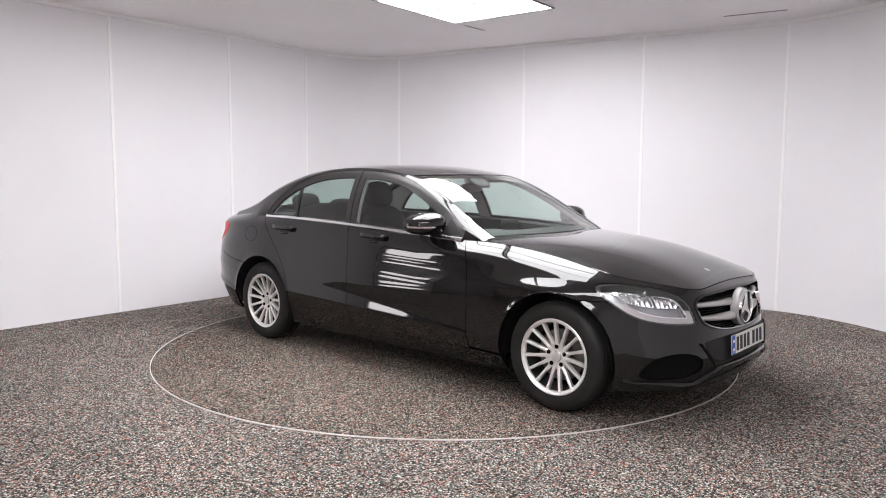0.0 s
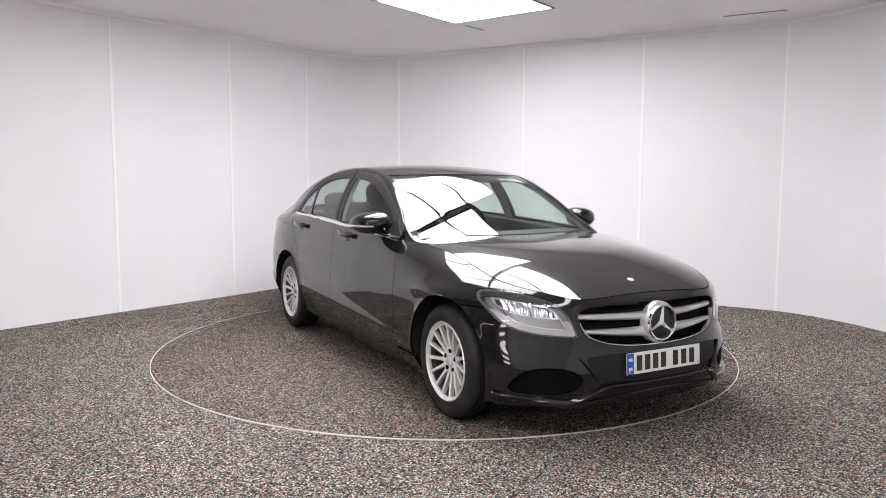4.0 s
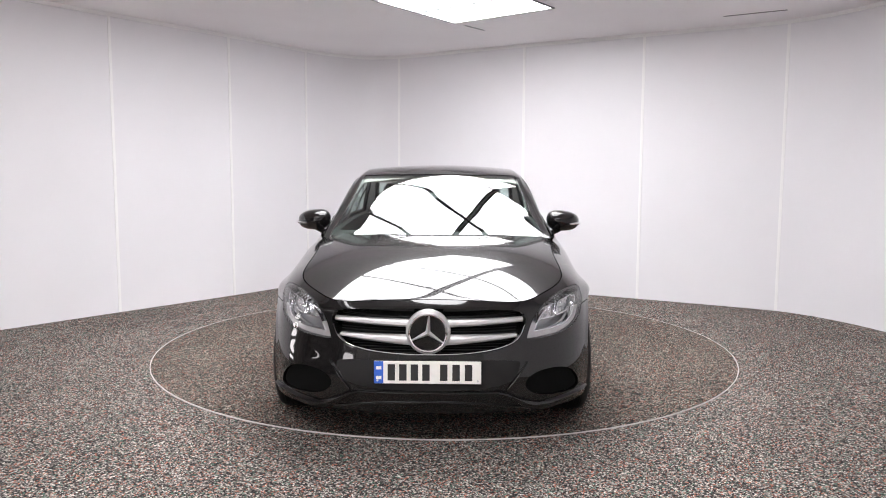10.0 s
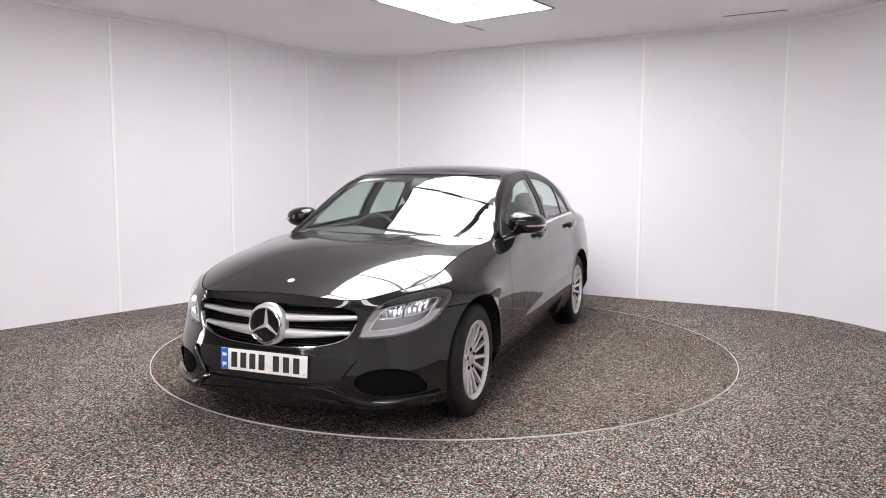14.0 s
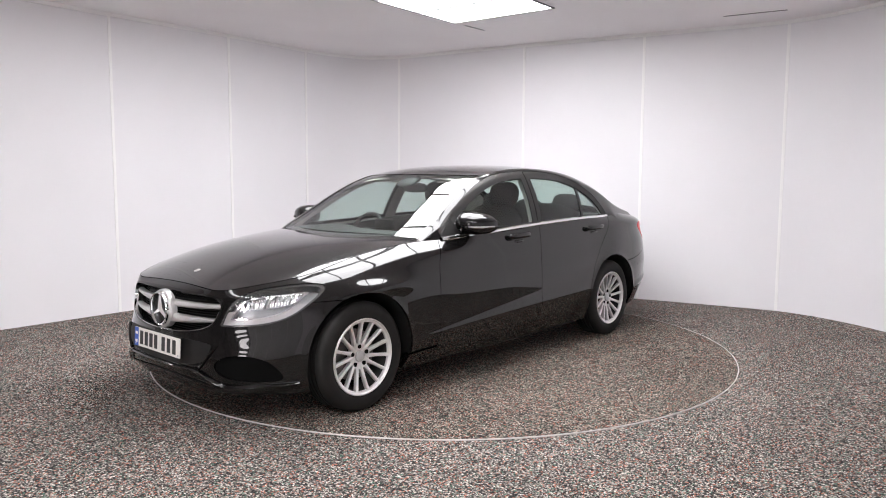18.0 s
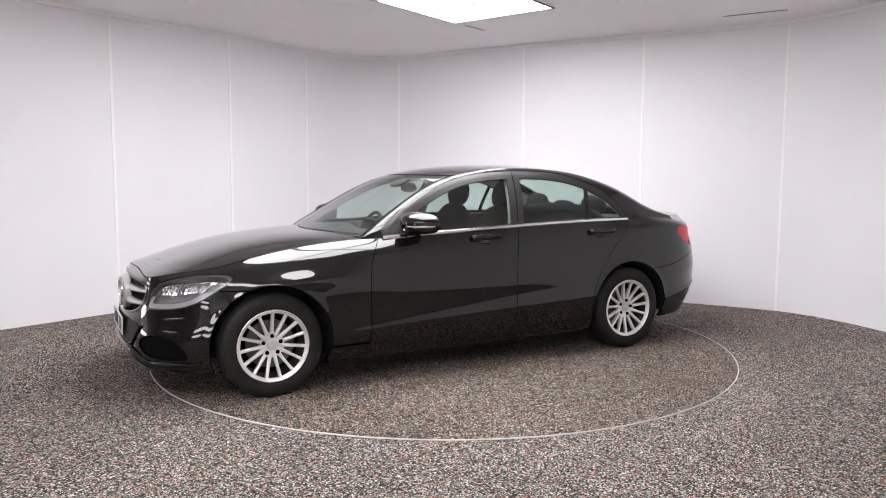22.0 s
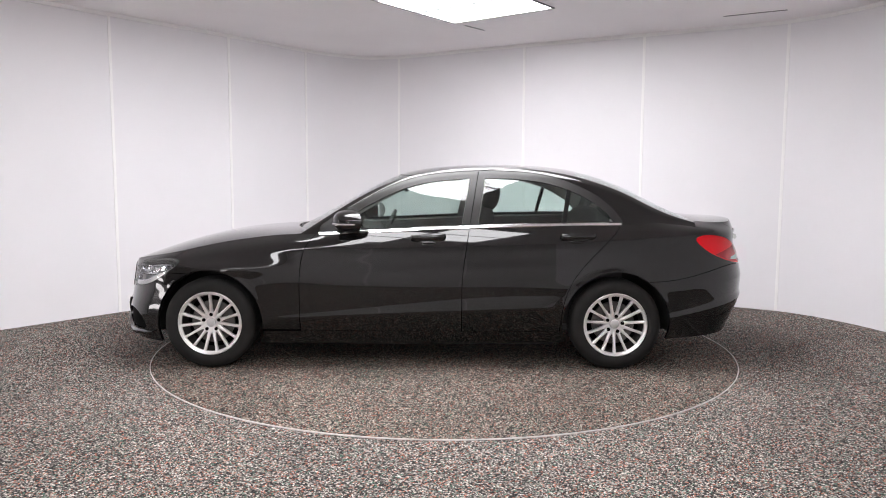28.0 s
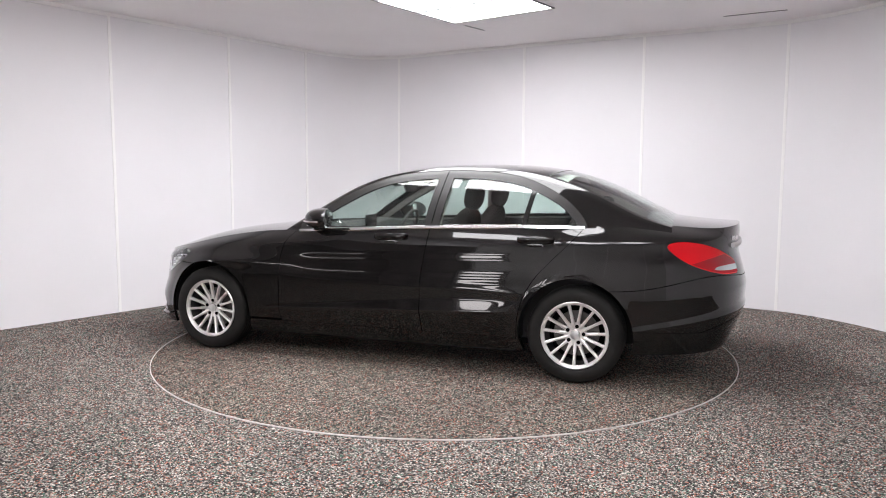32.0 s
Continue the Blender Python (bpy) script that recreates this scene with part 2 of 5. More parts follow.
def sheet(name, P, N, fields, mat, parent, label="", depth=0.012, mirror=False, lift=0.0):
    """A panel cut out of the grid of points P (with its true normals N) where all fields are positive, with a turned-in edge."""
    na, nb = P.shape[:2]
    F = np.stack([np.broadcast_to(f, (na, nb)) for f in fields], -1)
    P = P + N * lift
    verts, norms, faces, index = [], [], [], {}

    def vert(p, n):
        key = (round(p[0], 5), round(p[1], 5), round(p[2], 5))
        if key not in index:
            index[key] = len(verts)
            verts.append(p)
            norms.append(n)
        return index[key]
    ok = (F > 0).all(-1)
    q = ok[:-1, :-1] & ok[1:, :-1] & ok[1:, 1:] & ok[:-1, 1:]
    anyf = ((F[:-1, :-1] > 0) | (F[1:, :-1] > 0) | (F[1:, 1:] > 0) | (F[:-1, 1:] > 0)).all(-1)
    for i, j in zip(*np.nonzero(anyf)):
        cs = ((i, j), (i + 1, j), (i + 1, j + 1), (i, j + 1))
        if q[i, j]:
            faces.append([vert(P[c], N[c]) for c in cs])
            continue
        poly = [(P[c], N[c], F[c]) for c in cs]
        for k in range(F.shape[-1]):
            out = []
            for a, b in zip(poly, poly[1:] + poly[:1]):
                fa, fb = a[2][k], b[2][k]
                if fa > 0:
                    out.append(a)
                if (fa > 0) != (fb > 0):
                    t = fa / (fa - fb)
                    out.append(tuple(x + (y - x) * t for x, y in zip(a, b)))
            poly = out
            if len(poly) < 3:
                break
        if len(poly) >= 3:
            ids = []
            for p, n, _ in poly:
                v = vert(p, n)
                if v not in ids:
                    ids.append(v)
            if len(ids) >= 3:
                faces.append(ids)
    if not faces:
        return None
    top = len(faces)
    if depth:
        count = {}
        for f in faces:
            for a, b in zip(f, f[1:] + f[:1]):
                count[(a, b)] = count.get((a, b), 0) + 1
        low = {}
        for (a, b) in [e for e in count if (e[1], e[0]) not in count]:
            for v in (a, b):
                if v not in low:
                    low[v] = len(verts)
                    n = norms[v] / np.linalg.norm(norms[v])
                    verts.append(verts[v] - n * depth)
                    norms.append(norms[v])
            faces.append([b, a, low[a], low[b]])
    V, NN = np.array(verts), np.array(norms)
    NN /= np.linalg.norm(NN, axis=1, keepdims=True)
    if mirror:
        V, NN = V * (1, -1, 1), NN * (1, -1, 1)
    # wind the faces along the true normals
    f0 = max(faces[:top], key=len)
    e1, e2 = V[f0[1]] - V[f0[0]], V[f0[2]] - V[f0[1]]
    if np.dot(np.cross(e1, e2), NN[f0[0]]) < 0:
        faces = [f[::-1] for f in faces]
    me = bpy.data.meshes.new(name)
    me.from_pydata(V.tolist(), [], faces)
    me.polygons.foreach_set("use_smooth", [True] * len(me.polygons))
    loops = []
    for p in me.polygons:
        for v in p.vertices:
            loops.append(NN[v] if p.index < top else tuple(p.normal))
    me.normals_split_custom_set([tuple(n) for n in loops])
    me.materials.append(mat)
    ob = new(name, me)
    if parent:
        ob.parent = parent
    if label:
        tagged(ob, label)
    return ob


def normals_of(f, A, B, e=2e-3):
    """True normals of the surface f(a, b), by small steps."""
    da = f(A + e, B) - f(A - e, B)
    db = f(A, B + e) - f(A, B - e)
    n = np.cross(da, db)
    return n / np.maximum(np.linalg.norm(n, axis=-1, keepdims=True), 1e-9)


# ---- the room: white panelled walls with rounded corners round a turntable ----
CEIL_Z = 2.895
FLOOR_Z = -0.006


def room_outline():
    """Plan of the wall's inner face, from behind the camera round the far side and back."""
    # the stretch behind the camera is unseen, set near to bounce light forward
    pts = [(-5.02, -1.42), (-4.827, -0.897), (-4.464, -0.328), (-3.221, 1.298), (-2.389, 2.371), (-1.72, 3.32), (-1.32, 3.72),
           (-0.95, 3.88), (-0.45, 3.74), (0.30, 3.28), (0.93, 2.92), (2.157, 2.245), (3.137, 1.690), (3.468, 1.442), (3.719, 1.060), (3.907, 0.506), (4.006, -0.278), (3.95, -1.6),
           (3.85, -3.2), (3.40, -4.7), (2.50, -6.0), (1.30, -6.75), (0.0, -6.95), (-1.30, -6.65), (-2.35, -5.95), (-3.02, -5.12)]
    return [Vector(p) for p in pts]


def smooth_path(pts, step=0.12):
    """Catmull-Rom through plan points, in even steps."""
    out = []
    n = len(pts)
    for i in range(n - 1):
        p0, p1, p2, p3 = pts[max(i - 1, 0)], pts[i], pts[i + 1], pts[min(i + 2, n - 1)]
        k = max(2, int((p2 - p1).length / step))
        for j in range(k):
            t = j / k
            a = 0.5 * ((2 * p1) + (p2 - p0) * t + (2 * p0 - 5 * p1 + 4 * p2 - p3) * t * t + (3 * p1 - p0 - 3 * p2 + p3) * t ** 3)
            out.append(a)
    out.append(pts[-1])
    return out


def wall_strip(name, path, z0, z1, thick, mat, parent=None, proud=0.0):
    """A standing strip along a plan path; its inner face lies on the path, proud of it by so much."""
    bm = bmesh.new()
    rows = []
    for i, p in enumerate(path):
        t = path[min(i + 1, len(path) - 1)] - path[max(i - 1, 0)]
        t.normalize()
        nrm = Vector((t.y, -t.x))
        a, b = p + nrm * proud, p - nrm * thick
        rows.append([bm.verts.new((a.x, a.y, z0)), bm.verts.new((a.x, a.y, z1)), bm.verts.new((b.x, b.y, z1)), bm.verts.new((b.x, b.y, z0))])
    for r, s in zip(rows, rows[1:]):
        for k in range(4):
            bm.faces.new((r[k], r[(k + 1) % 4], s[(k + 1) % 4], s[k]))
    bm.faces.new(rows[0])
    bm.faces.new(rows[-1][::-1])
    return part(name, bm, mat, parent)


def build_room():
    path = smooth_path(room_outline())
    wall = tagged(new("wall_round"), "curved wall of tall white panels with pale joint strips", "wall", kind="structure")
    # seams of the wall, where one panel meets the next
    seams = [Vector(p) for p in ((-4.052, 0.211), (-3.221, 1.298), (-2.389, 2.371), (-1.66, 3.39), (-0.62, 3.80), (0.93, 2.92), (2.157, 2.245), (3.404, 1.495), (3.90, -0.1), (3.95, -1.5), (3.87, -2.9), (3.5, -4.3), (2.8, -5.6), (1.6, -6.6), (0.2, -6.95), (-1.2, -6.7), (-2.3, -6.0))]
    cuts = sorted({min(range(len(path)), key=lambda i: (path[i] - s).length) for s in seams} | {0, len(path) - 1})
    for a, b in zip(cuts, cuts[1:]):
        seg = [p.copy() for p in path[a:b + 1]]
        for end, nxt in ((0, 1), (-1, -2)):
            seg[end] = seg[end] + (seg[nxt] - seg[end]).normalized() * 0.004
        mid = seg[len(seg) // 2]
        dark = mid.y < -5.0 and mid.x < 2.0
        wall_strip("panel", seg, FLOOR_Z, CEIL_Z, 0.012, M_BACK if dark else M_WALL, wall)
    wall_strip("backing", path, FLOOR_Z, CEIL_Z, 0.12, M_TRIM, wall, proud=-0.013)
    for c in cuts[1:-1]:
        t = (path[c + 1] - path[c - 1]).normalized()
        seg = [path[c] - t * 0.014, path[c], path[c] + t * 0.014]
        wall_strip("joint_strip", seg, FLOOR_Z + 0.002, CEIL_Z - 0.012, 0.006, M_TRIM, wall, proud=0.007)
    tagged(wall_strip("trim", path, CEIL_Z - 0.035, CEIL_Z - 0.001, 0.004, M_TRIM, None, proud=0.016),
           "thin white edge trim between wall and ceiling", "trim", kind="structure")
    # a wide opening and unseen dark bay, added so the doors mirror something dark
    a, b = path[0], path[-1]
    out = Vector((-0.88, -0.47))
    bay = [b + out * 0.13, b + out * 4.0, a + out * 4.0, a + out * 0.13]
    tagged(wall_strip("wall_bay", bay, FLOOR_Z, CEIL_Z, 0.12, M_BAY), "unseen grey bay walls, added for dark door reflections", "wall", kind="structure")
    tagged(wall_strip("trim_header", [b, (a + b) / 2, a], 2.45, CEIL_Z, 0.12, M_WALL), "unseen white header over the added opening", "trim", kind="structure")
    bm = bmesh.new()
    box(bm, (-2.6, -2.2, FLOOR_Z - 0.05), (14.0, 13.0, 0.1))
    tagged(part("floor", bm, M_FLOOR), "dark speckled floor of bonded rubber chips", "floor", kind="structure")
    bm = bmesh.new()
    box(bm, (-2.6, -2.2, CEIL_Z + 0.05), (14.0, 13.0, 0.1))
    for (x0, y0), (x1, y1), w in (((0.20, 1.84), (0.41, 2.09), 0.010), ((2.68, 1.37), (3.16, 1.08), 0.016)):
        slot = bmesh.new()
        d = Vector((x1 - x0, y1 - y0, 0))
        box(slot, (0, 0, 0), (d.length, w, 0.006), pose((x0 + x1) / 2, (y0 + y1) / 2, CEIL_Z - 0.002, 0, 0, math.degrees(math.atan2(d.y, d.x))))
        tagged(part("trim_slot", slot, M_FRAME), "narrow dark slot in the ceiling", "trim", kind="structure")
    tagged(part("ceiling", bm, M_CEIL), "smooth off-white painted ceiling", "ceiling", kind="structure")


def build_turntable():
    table = tagged(new("turntable"), "round speckled car turntable with a thin pale rim", "turntable")
    bm = bmesh.new()
    lathe(bm, [(0.0001, 0.0), (1.0, 0.0), (2.231, 0.0), (2.231, -0.005), (0.0001, -0.005)], 128, pose(0, 0, 0, 90))
    part("platform", bm, M_TABLE, table)
    bm = bmesh.new()
    lathe(bm, [(2.2335, -0.005), (2.2335, 0.001), (2.238, 0.001), (2.239, -0.005)], 160, pose(0, 0, 0, 90))
    part("rim", bm, M_RING, table, "thin pale metal rim strip")
    return table


def build_lights():
    """Two fields of square-edged light panels set flush in the ceiling, aslant to the walls."""
    U, E_ = Vector((-0.600, -0.800, 0)), Vector((0.800, -0.600, 0))
    base = Vector((0.09, 1.71, CEIL_Z))
    proto = None
    for col, (e0, u0, n) in enumerate(((0.0, 0.0, 5), (1.18, 0.6, 4), (1.18, 6.1, 1), (2.36, 5.2, 2), (3.54, 4.6, 2))):
        for k in range(n):
            c = base + E_ * (e0 + 0.57) + U * (u0 + 0.3 + 0.6 * k)
            m = Matrix.Translation((c.x, c.y, CEIL_Z)) @ Matrix.Rotation(math.atan2(E_.y, E_.x), 4, "Z")
            if proto is None:
                proto = tagged(new("ceiling_light"), "flat square-edged white light panel set in the ceiling", "ceiling light", group="ceiling light panels")
                bm = bmesh.new()
                box(bm, (0, 0, -0.004), (1.106, 0.566, 0.006))
                part("diffuser", bm, M_PANEL, proto, "glowing white diffuser")
                bm = bmesh.new()
                for x, y, sx, sy in ((0, 0.2915, 1.14, 0.017), (0, -0.2915, 1.14, 0.017), (0.5615, 0, 0.017, 0.566), (-0.5615, 0, 0.017, 0.566)):
                    box(bm, (x, y, -0.006), (sx, sy, 0.012))
                part("frame", bm, M_FRAME, proto)
                proto.matrix_basis = m
            else:
                copy_thing(proto, m)


def build_light_banks():
    """Two standing banks of level tube lights, one at each side of the entrance, and a batten in the bay."""
    for x, y, aim in ((-4.60, -1.30, (0.0, -0.8)), (-2.62, -4.85, (0.0, -0.8))):
        bank = tagged(new("light_bank"), "tall standing bank of level tube lights beside the entrance", "studio light", group="light banks")
        turn = math.degrees(math.atan2(aim[1] - y, aim[0] - x))
        bank.matrix_basis = pose(x, y, FLOOR_Z, 0, 0, turn)
        bm = bmesh.new()
        box(bm, (-0.06, 0, 0.95), (0.04, 0.66, 1.80))
        part("back_board", bm, M_FRAME, bank, "grey back board", bevel=0.006)
        for k in range(4):
            bm = bmesh.new()
            ellipsoid(bm, (0.0, 0, 0.42 + 0.38 * k), (0.045, 0.27, 0.095), 3.2, 32, 14)
            part("light_strip", bm, M_TUBE, bank, "broad glowing white light strip")
        for sy in (-0.335, 0.335):
            bm = bmesh.new()
            box(bm, (-0.02, sy, 0.93), (0.12, 0.03, 1.86))
            part("side_post", bm, M_FRAME, bank, "grey side post", bevel=0.005)
        bm = bmesh.new()
        box(bm, (-0.02, 0, 0.02), (0.40, 0.72, 0.04))
        part("foot", bm, M_FRAME, bank, "flat grey foot", bevel=0.008)
    for z in (1.80,):
        bay = tagged(new("batten_light"), "long tube batten on the back wall of the bay", "wall light")
        bay.matrix_basis = pose(-7.28, -5.44, z, 0, 0, -61.6)
        bm = bmesh.new()
        box(bm, (0, -0.02, 0), (2.7, 0.06, 0.08))
        part("body", bm, M_TRIM, bay, "white batten body", bevel=0.004)
        bm = bmesh.new()
        rod(bm, (-1.3, 0.035, 0), (1.3, 0.035, 0), 0.02, 12)
        part("tube", bm, M_TUBE, bay, "glowing white tube")


build_room()
build_light_banks()
TABLE = build_turntable()
build_lights()


# ---- the car: x forward, y to its left, z up, about the middle of its wheelbase ----
AXLE, HUB_Z, TYRE_R, ARCH_R = 1.42, 0.320, 0.320, 0.376
HALF_W, NOSE, TAIL = 0.912, 2.20, -2.50

# side-view lines
hood_mid = spline((2.25, 2.12, 2.04, 1.94, 1.78, 1.55, 1.32, 1.09, 0.80, 0.55), (0.640, 0.722, 0.756, 0.793, 0.846, 0.906, 0.942, 0.960, 0.972, 0.976))
hood_drop = spline((2.2, 1.95, 1.77, 1.36, 1.0, 0.7), (0.02, 0.045, 0.05, 0.045, 0.025, 0.015))
deck_mid = spline((-1.80, -1.95, -2.1, -2.28, -2.4, -2.5), (1.098, 1.082, 1.064, 1.048, 1.042, 1.036))
belt_z = spline((0.80, 0.36, -0.40, -1.0, -1.46, -1.95), (0.940, 0.962, 1.000, 1.017, 1.022, 1.025))
roof_mid = spline((0.98, 0.88, 0.63, 0.40, 0.17, 0.06, -0.06, -0.28, -0.5, -0.74, -0.965, -1.19, -1.42, -1.65, -1.88, -2.0),
                  (0.922, 0.978, 1.116, 1.240, 1.353, 1.386, 1.409, 1.434, 1.443, 1.443, 1.433, 1.405, 1.350, 1.256, 1.140, 1.080))
rail_z = spline((0.95, 0.78, 0.549, 0.341, 0.133, -0.073, -0.28, -0.484, -0.69, -0.895, -1.10, -1.30, -1.50, -1.72, -1.82, -1.92, -2.0),
                (0.845, 0.955, 1.103, 1.226, 1.318, 1.370, 1.400, 1.412, 1.411, 1.397, 1.366, 1.312, 1.236, 1.128, 1.085, 1.053, 1.032))
belt_y = spline((0.95, 0.7, 0.36, -0.4, -1.0, -1.46, -1.7, -1.95), (0.715, 0.775, 0.808, 0.818, 0.808, 0.782, 0.745, 0.695))


def smooth(a, lo, hi):
    t = np.clip((a - lo) / (hi - lo), 0, 1)
    return t * t * (3 - 2 * t)


def hood_z(x, y):
    return hood_mid(x) - hood_drop(x) * (np.abs(y) / 0.65) ** 3.2


def deck_z(x, y):
    return deck_mid(x) - 0.036 * (np.abs(y) / 0.62) ** 2.4


def cabin_y(x, z):
    """Half width of the cabin above the belt."""
    d = z - belt_z(x)
    flare = 0.034 * smooth(-x, 1.42, 1.62) * np.exp(-np.maximum(d, -0.02) / 0.06)
    # the pillar turns over into the roof
    e = np.clip(0.4 * (rail_z(x) - belt_z(x)), 0.004, 0.045)
    turn = 0.62 * np.clip(z - rail_z(x) + e, 0, None) ** 2 / e
    lean = 0.030 * smooth(x, -0.05, 0.45) * smooth(d, 0.0, 0.16)
    return belt_y(x) + flare - lean - 0.275 * d - 0.61 * d * np.abs(d) - turn


def outline():
    """Plan outline from the nose round the left side to the tail: points, normals and arc length."""
    a = np.linspace(0, math.pi / 2, 400)
    xf, yf = 1.15 + (NOSE - 1.15) * np.cos(a) ** (2 / 3.25), HALF_W * np.sin(a) ** (2 / 2.7)
    xr, yr = -1.15 + (TAIL + 1.15) * np.cos(a[::-1]) ** (2 / 4.4), HALF_W * np.sin(a[::-1]) ** (2 / 3.0)
    xm = np.linspace(1.14, -1.14, 200)
    x = np.concatenate([xf, xm, xr])
    y = np.concatenate([yf, np.full(200, HALF_W), yr])
    s = np.concatenate([[0], np.cumsum(np.hypot(np.diff(x), np.diff(y)))])
    even = np.linspace(0, s[-1], 1600)
    x, y = np.interp(even, s, x), np.interp(even, s, y)
    k = np.hanning(41) / np.hanning(41).sum()
    xp = np.concatenate([x[40:0:-1], x, x[-2:-42:-1]])
    yp = np.concatenate([-y[40:0:-1], y, -y[-2:-42:-1]])
    x, y = np.convolve(xp, k, "same")[40:-40], np.convolve(yp, k, "same")[40:-40]
    s = np.concatenate([[0], np.cumsum(np.hypot(np.diff(x), np.diff(y)))])
    tx, ty = np.gradient(x, s), np.gradient(y, s)
    tl = np.hypot(tx, ty)
    return s, x, y, ty / tl, -tx / tl


OS, OX, OY, ONX, ONY = outline()
if OX[0] * ONX[0] < 0:
    ONX, ONY = -ONX, -ONY
S_END = OS[-1]


def s_at(x=None, y=None, rear=False):
    """Arc length where the outline passes x on the side, or half width y at the nose or tail."""
    if x is not None:
        i = np.argmin(np.abs(OX - x))
    else:
        half = OX < 0 if rear else OX > 0
        i = np.argmin(np.where(half, np.abs(OY - y), 9))
    return OS[i]


# how far the flank lies inside the outline, from the sill up to the shoulder, station by station round the car
FLANK_V = (0.0, 0.12, 0.24, 0.34, 0.45, 0.56, 0.70, 0.84, 0.93, 1.0)
FLANK_S, FLANK_D = [], []


def station(s, *d):
    FLANK_S.append(s)
    FLANK_D.append(d)


station(0.0, 0.040, 0.010, 0.000, 0.002, 0.006, 0.012, 0.022, 0.040, 0.065, 0.120)
station(s_at(y=0.35), 0.040, 0.010, 0.000, 0.002, 0.010, 0.020, 0.030, 0.045, 0.060, 0.088)
station(s_at(y=0.50), 0.038, 0.008, 0.000, 0.002, 0.013, 0.026, 0.037, 0.048, 0.057, 0.070)
station(s_at(y=0.62), 0.035, 0.006, 0.000, 0.002, 0.016, 0.034, 0.045, 0.058, 0.074, 0.105)
station(s_at(x=1.72), 0.020, 0.006, 0.000, 0.000, 0.003, 0.010, 0.026, 0.057, 0.092, 0.155)
station(s_at(x=1.42), 0.060, 0.020, 0.006, 0.003, 0.000, 0.000, 0.012, 0.055, 0.108, 0.190)
station(s_at(x=0.75), 0.085, 0.040, 0.014, 0.012, 0.012, 0.012, 0.023, 0.043, 0.072, 0.145)
station(s_at(x=-0.15), 0.085, 0.040, 0.014, 0.012, 0.012, 0.012, 0.023, 0.042, 0.062, 0.100)
station(s_at(x=-1.0), 0.085, 0.036, 0.012, 0.008, 0.009, 0.012, 0.022, 0.040, 0.062, 0.105)
station(s_at(x=-1.42), 0.090, 0.034, 0.012, 0.004, 0.003, 0.004, 0.016, 0.038, 0.062, 0.118)
station(s_at(x=-1.70), 0.095, 0.032, 0.010, 0.003, 0.002, 0.008, 0.022, 0.043, 0.068, 0.128)
station(s_at(x=-2.05), 0.100, 0.030, 0.006, 0.002, 0.004, 0.012, 0.026, 0.052, 0.090, 0.225)
station(s_at(y=0.55, rear=True), 0.110, 0.030, 0.000, 0.000, 0.008, 0.022, 0.050, 0.078, 0.085, 0.130)
station(S_END, 0.120, 0.030, 0.000, 0.000, 0.012, 0.030, 0.060, 0.078, 0.070, 0.075)
_rows = [spline([-s for s in FLANK_S[:0:-1]] + FLANK_S, list(r[:0:-1]) + list(r)) for r in zip(*FLANK_D)]
_sgrid = np.linspace(0, S_END, 500)
_flank = [spline(FLANK_V, col) for col in np.stack([f(_sgrid) for f in _rows], -1)]
_vgrid = np.linspace(-0.05, 1.05, 221)
_DT = np.stack([f(_vgrid) for f in _flank])


def inset(s, v):
    """Smooth lookup of the flank table."""
    fi = np.clip(np.abs(s) / S_END * 499, 0, 498.999)
    fj = np.clip((v + 0.05) / 1.1 * 220, 0, 219.999)
    i, j = fi.astype(int), fj.astype(int)
    a, b = fi - i, fj - j
    return (_DT[i, j] * (1 - a) + _DT[i + 1, j] * a) * (1 - b) + (_DT[i, j + 1] * (1 - a) + _DT[i + 1, j + 1] * a) * b


def plan(s, d):
    """Point of the outline at arc length s, moved inside by d; s below 0 is the right side."""
    q = np.abs(s)
    x = np.interp(q, OS, OX) - d * np.interp(q, OS, ONX)
    y = np.interp(q, OS, OY) - d * np.interp(q, OS, ONY)
    return x, np.where(s < 0, -y, y)


_ex, _ey = plan(_sgrid, inset(_sgrid, np.ones(500)))
_hz, _bz, _tz = hood_z(_ex, _ey), belt_z(_ex) - 0.004, deck_z(_ex, _ey)
_ez = _bz + (_hz - _bz) * smooth(_ex, 0.62, 0.95)
_ez = _ez + (_tz - _ez) * smooth(-_ex, 1.5, 2.0)
shoulder = spline(_sgrid[::6], _ez[::6])
sill = spline((0.0, s_at(x=1.8), s_at(x=1.0), s_at(x=-1.0), s_at(x=-1.9), S_END), (0.185, 0.185, 0.17, 0.18, 0.22, 0.24))


crease_z = spline((0.88, 0.175, -0.35, -0.91), (0.360, 0.396, 0.418, 0.438))
swell = spline((0.9, 0.6, -0.26, -0.6, -0.91), (0.025, 0.036, 0.080, 0.090, 0.088))


# the upper door: its lean, in degrees, by height; the shoulder crease lies at 0.87
LEAN_Z = np.linspace(0.55, 1.10, 221)
LEAN_A = np.interp(LEAN_Z, (0.595, 0.615, 0.69, 0.705, 0.76, 0.772, 0.795, 0.815, 0.828, 0.862, 0.874, 1.00), (-1.0, 0.7, 9.2, 11.0, 11.0, 8.0, 5.0, 8.0, 11.0, 11.3, 13.2, 17.0))
LEAN_D = np.concatenate([[0], np.cumsum(np.tan(np.radians(LEAN_A[1:])) * np.diff(LEAN_Z))])
LEAN_D = LEAN_D - np.interp(0.60, LEAN_Z, LEAN_D)


def soft_ramp(u, w):
    return w * np.logaddexp(0, u / w)


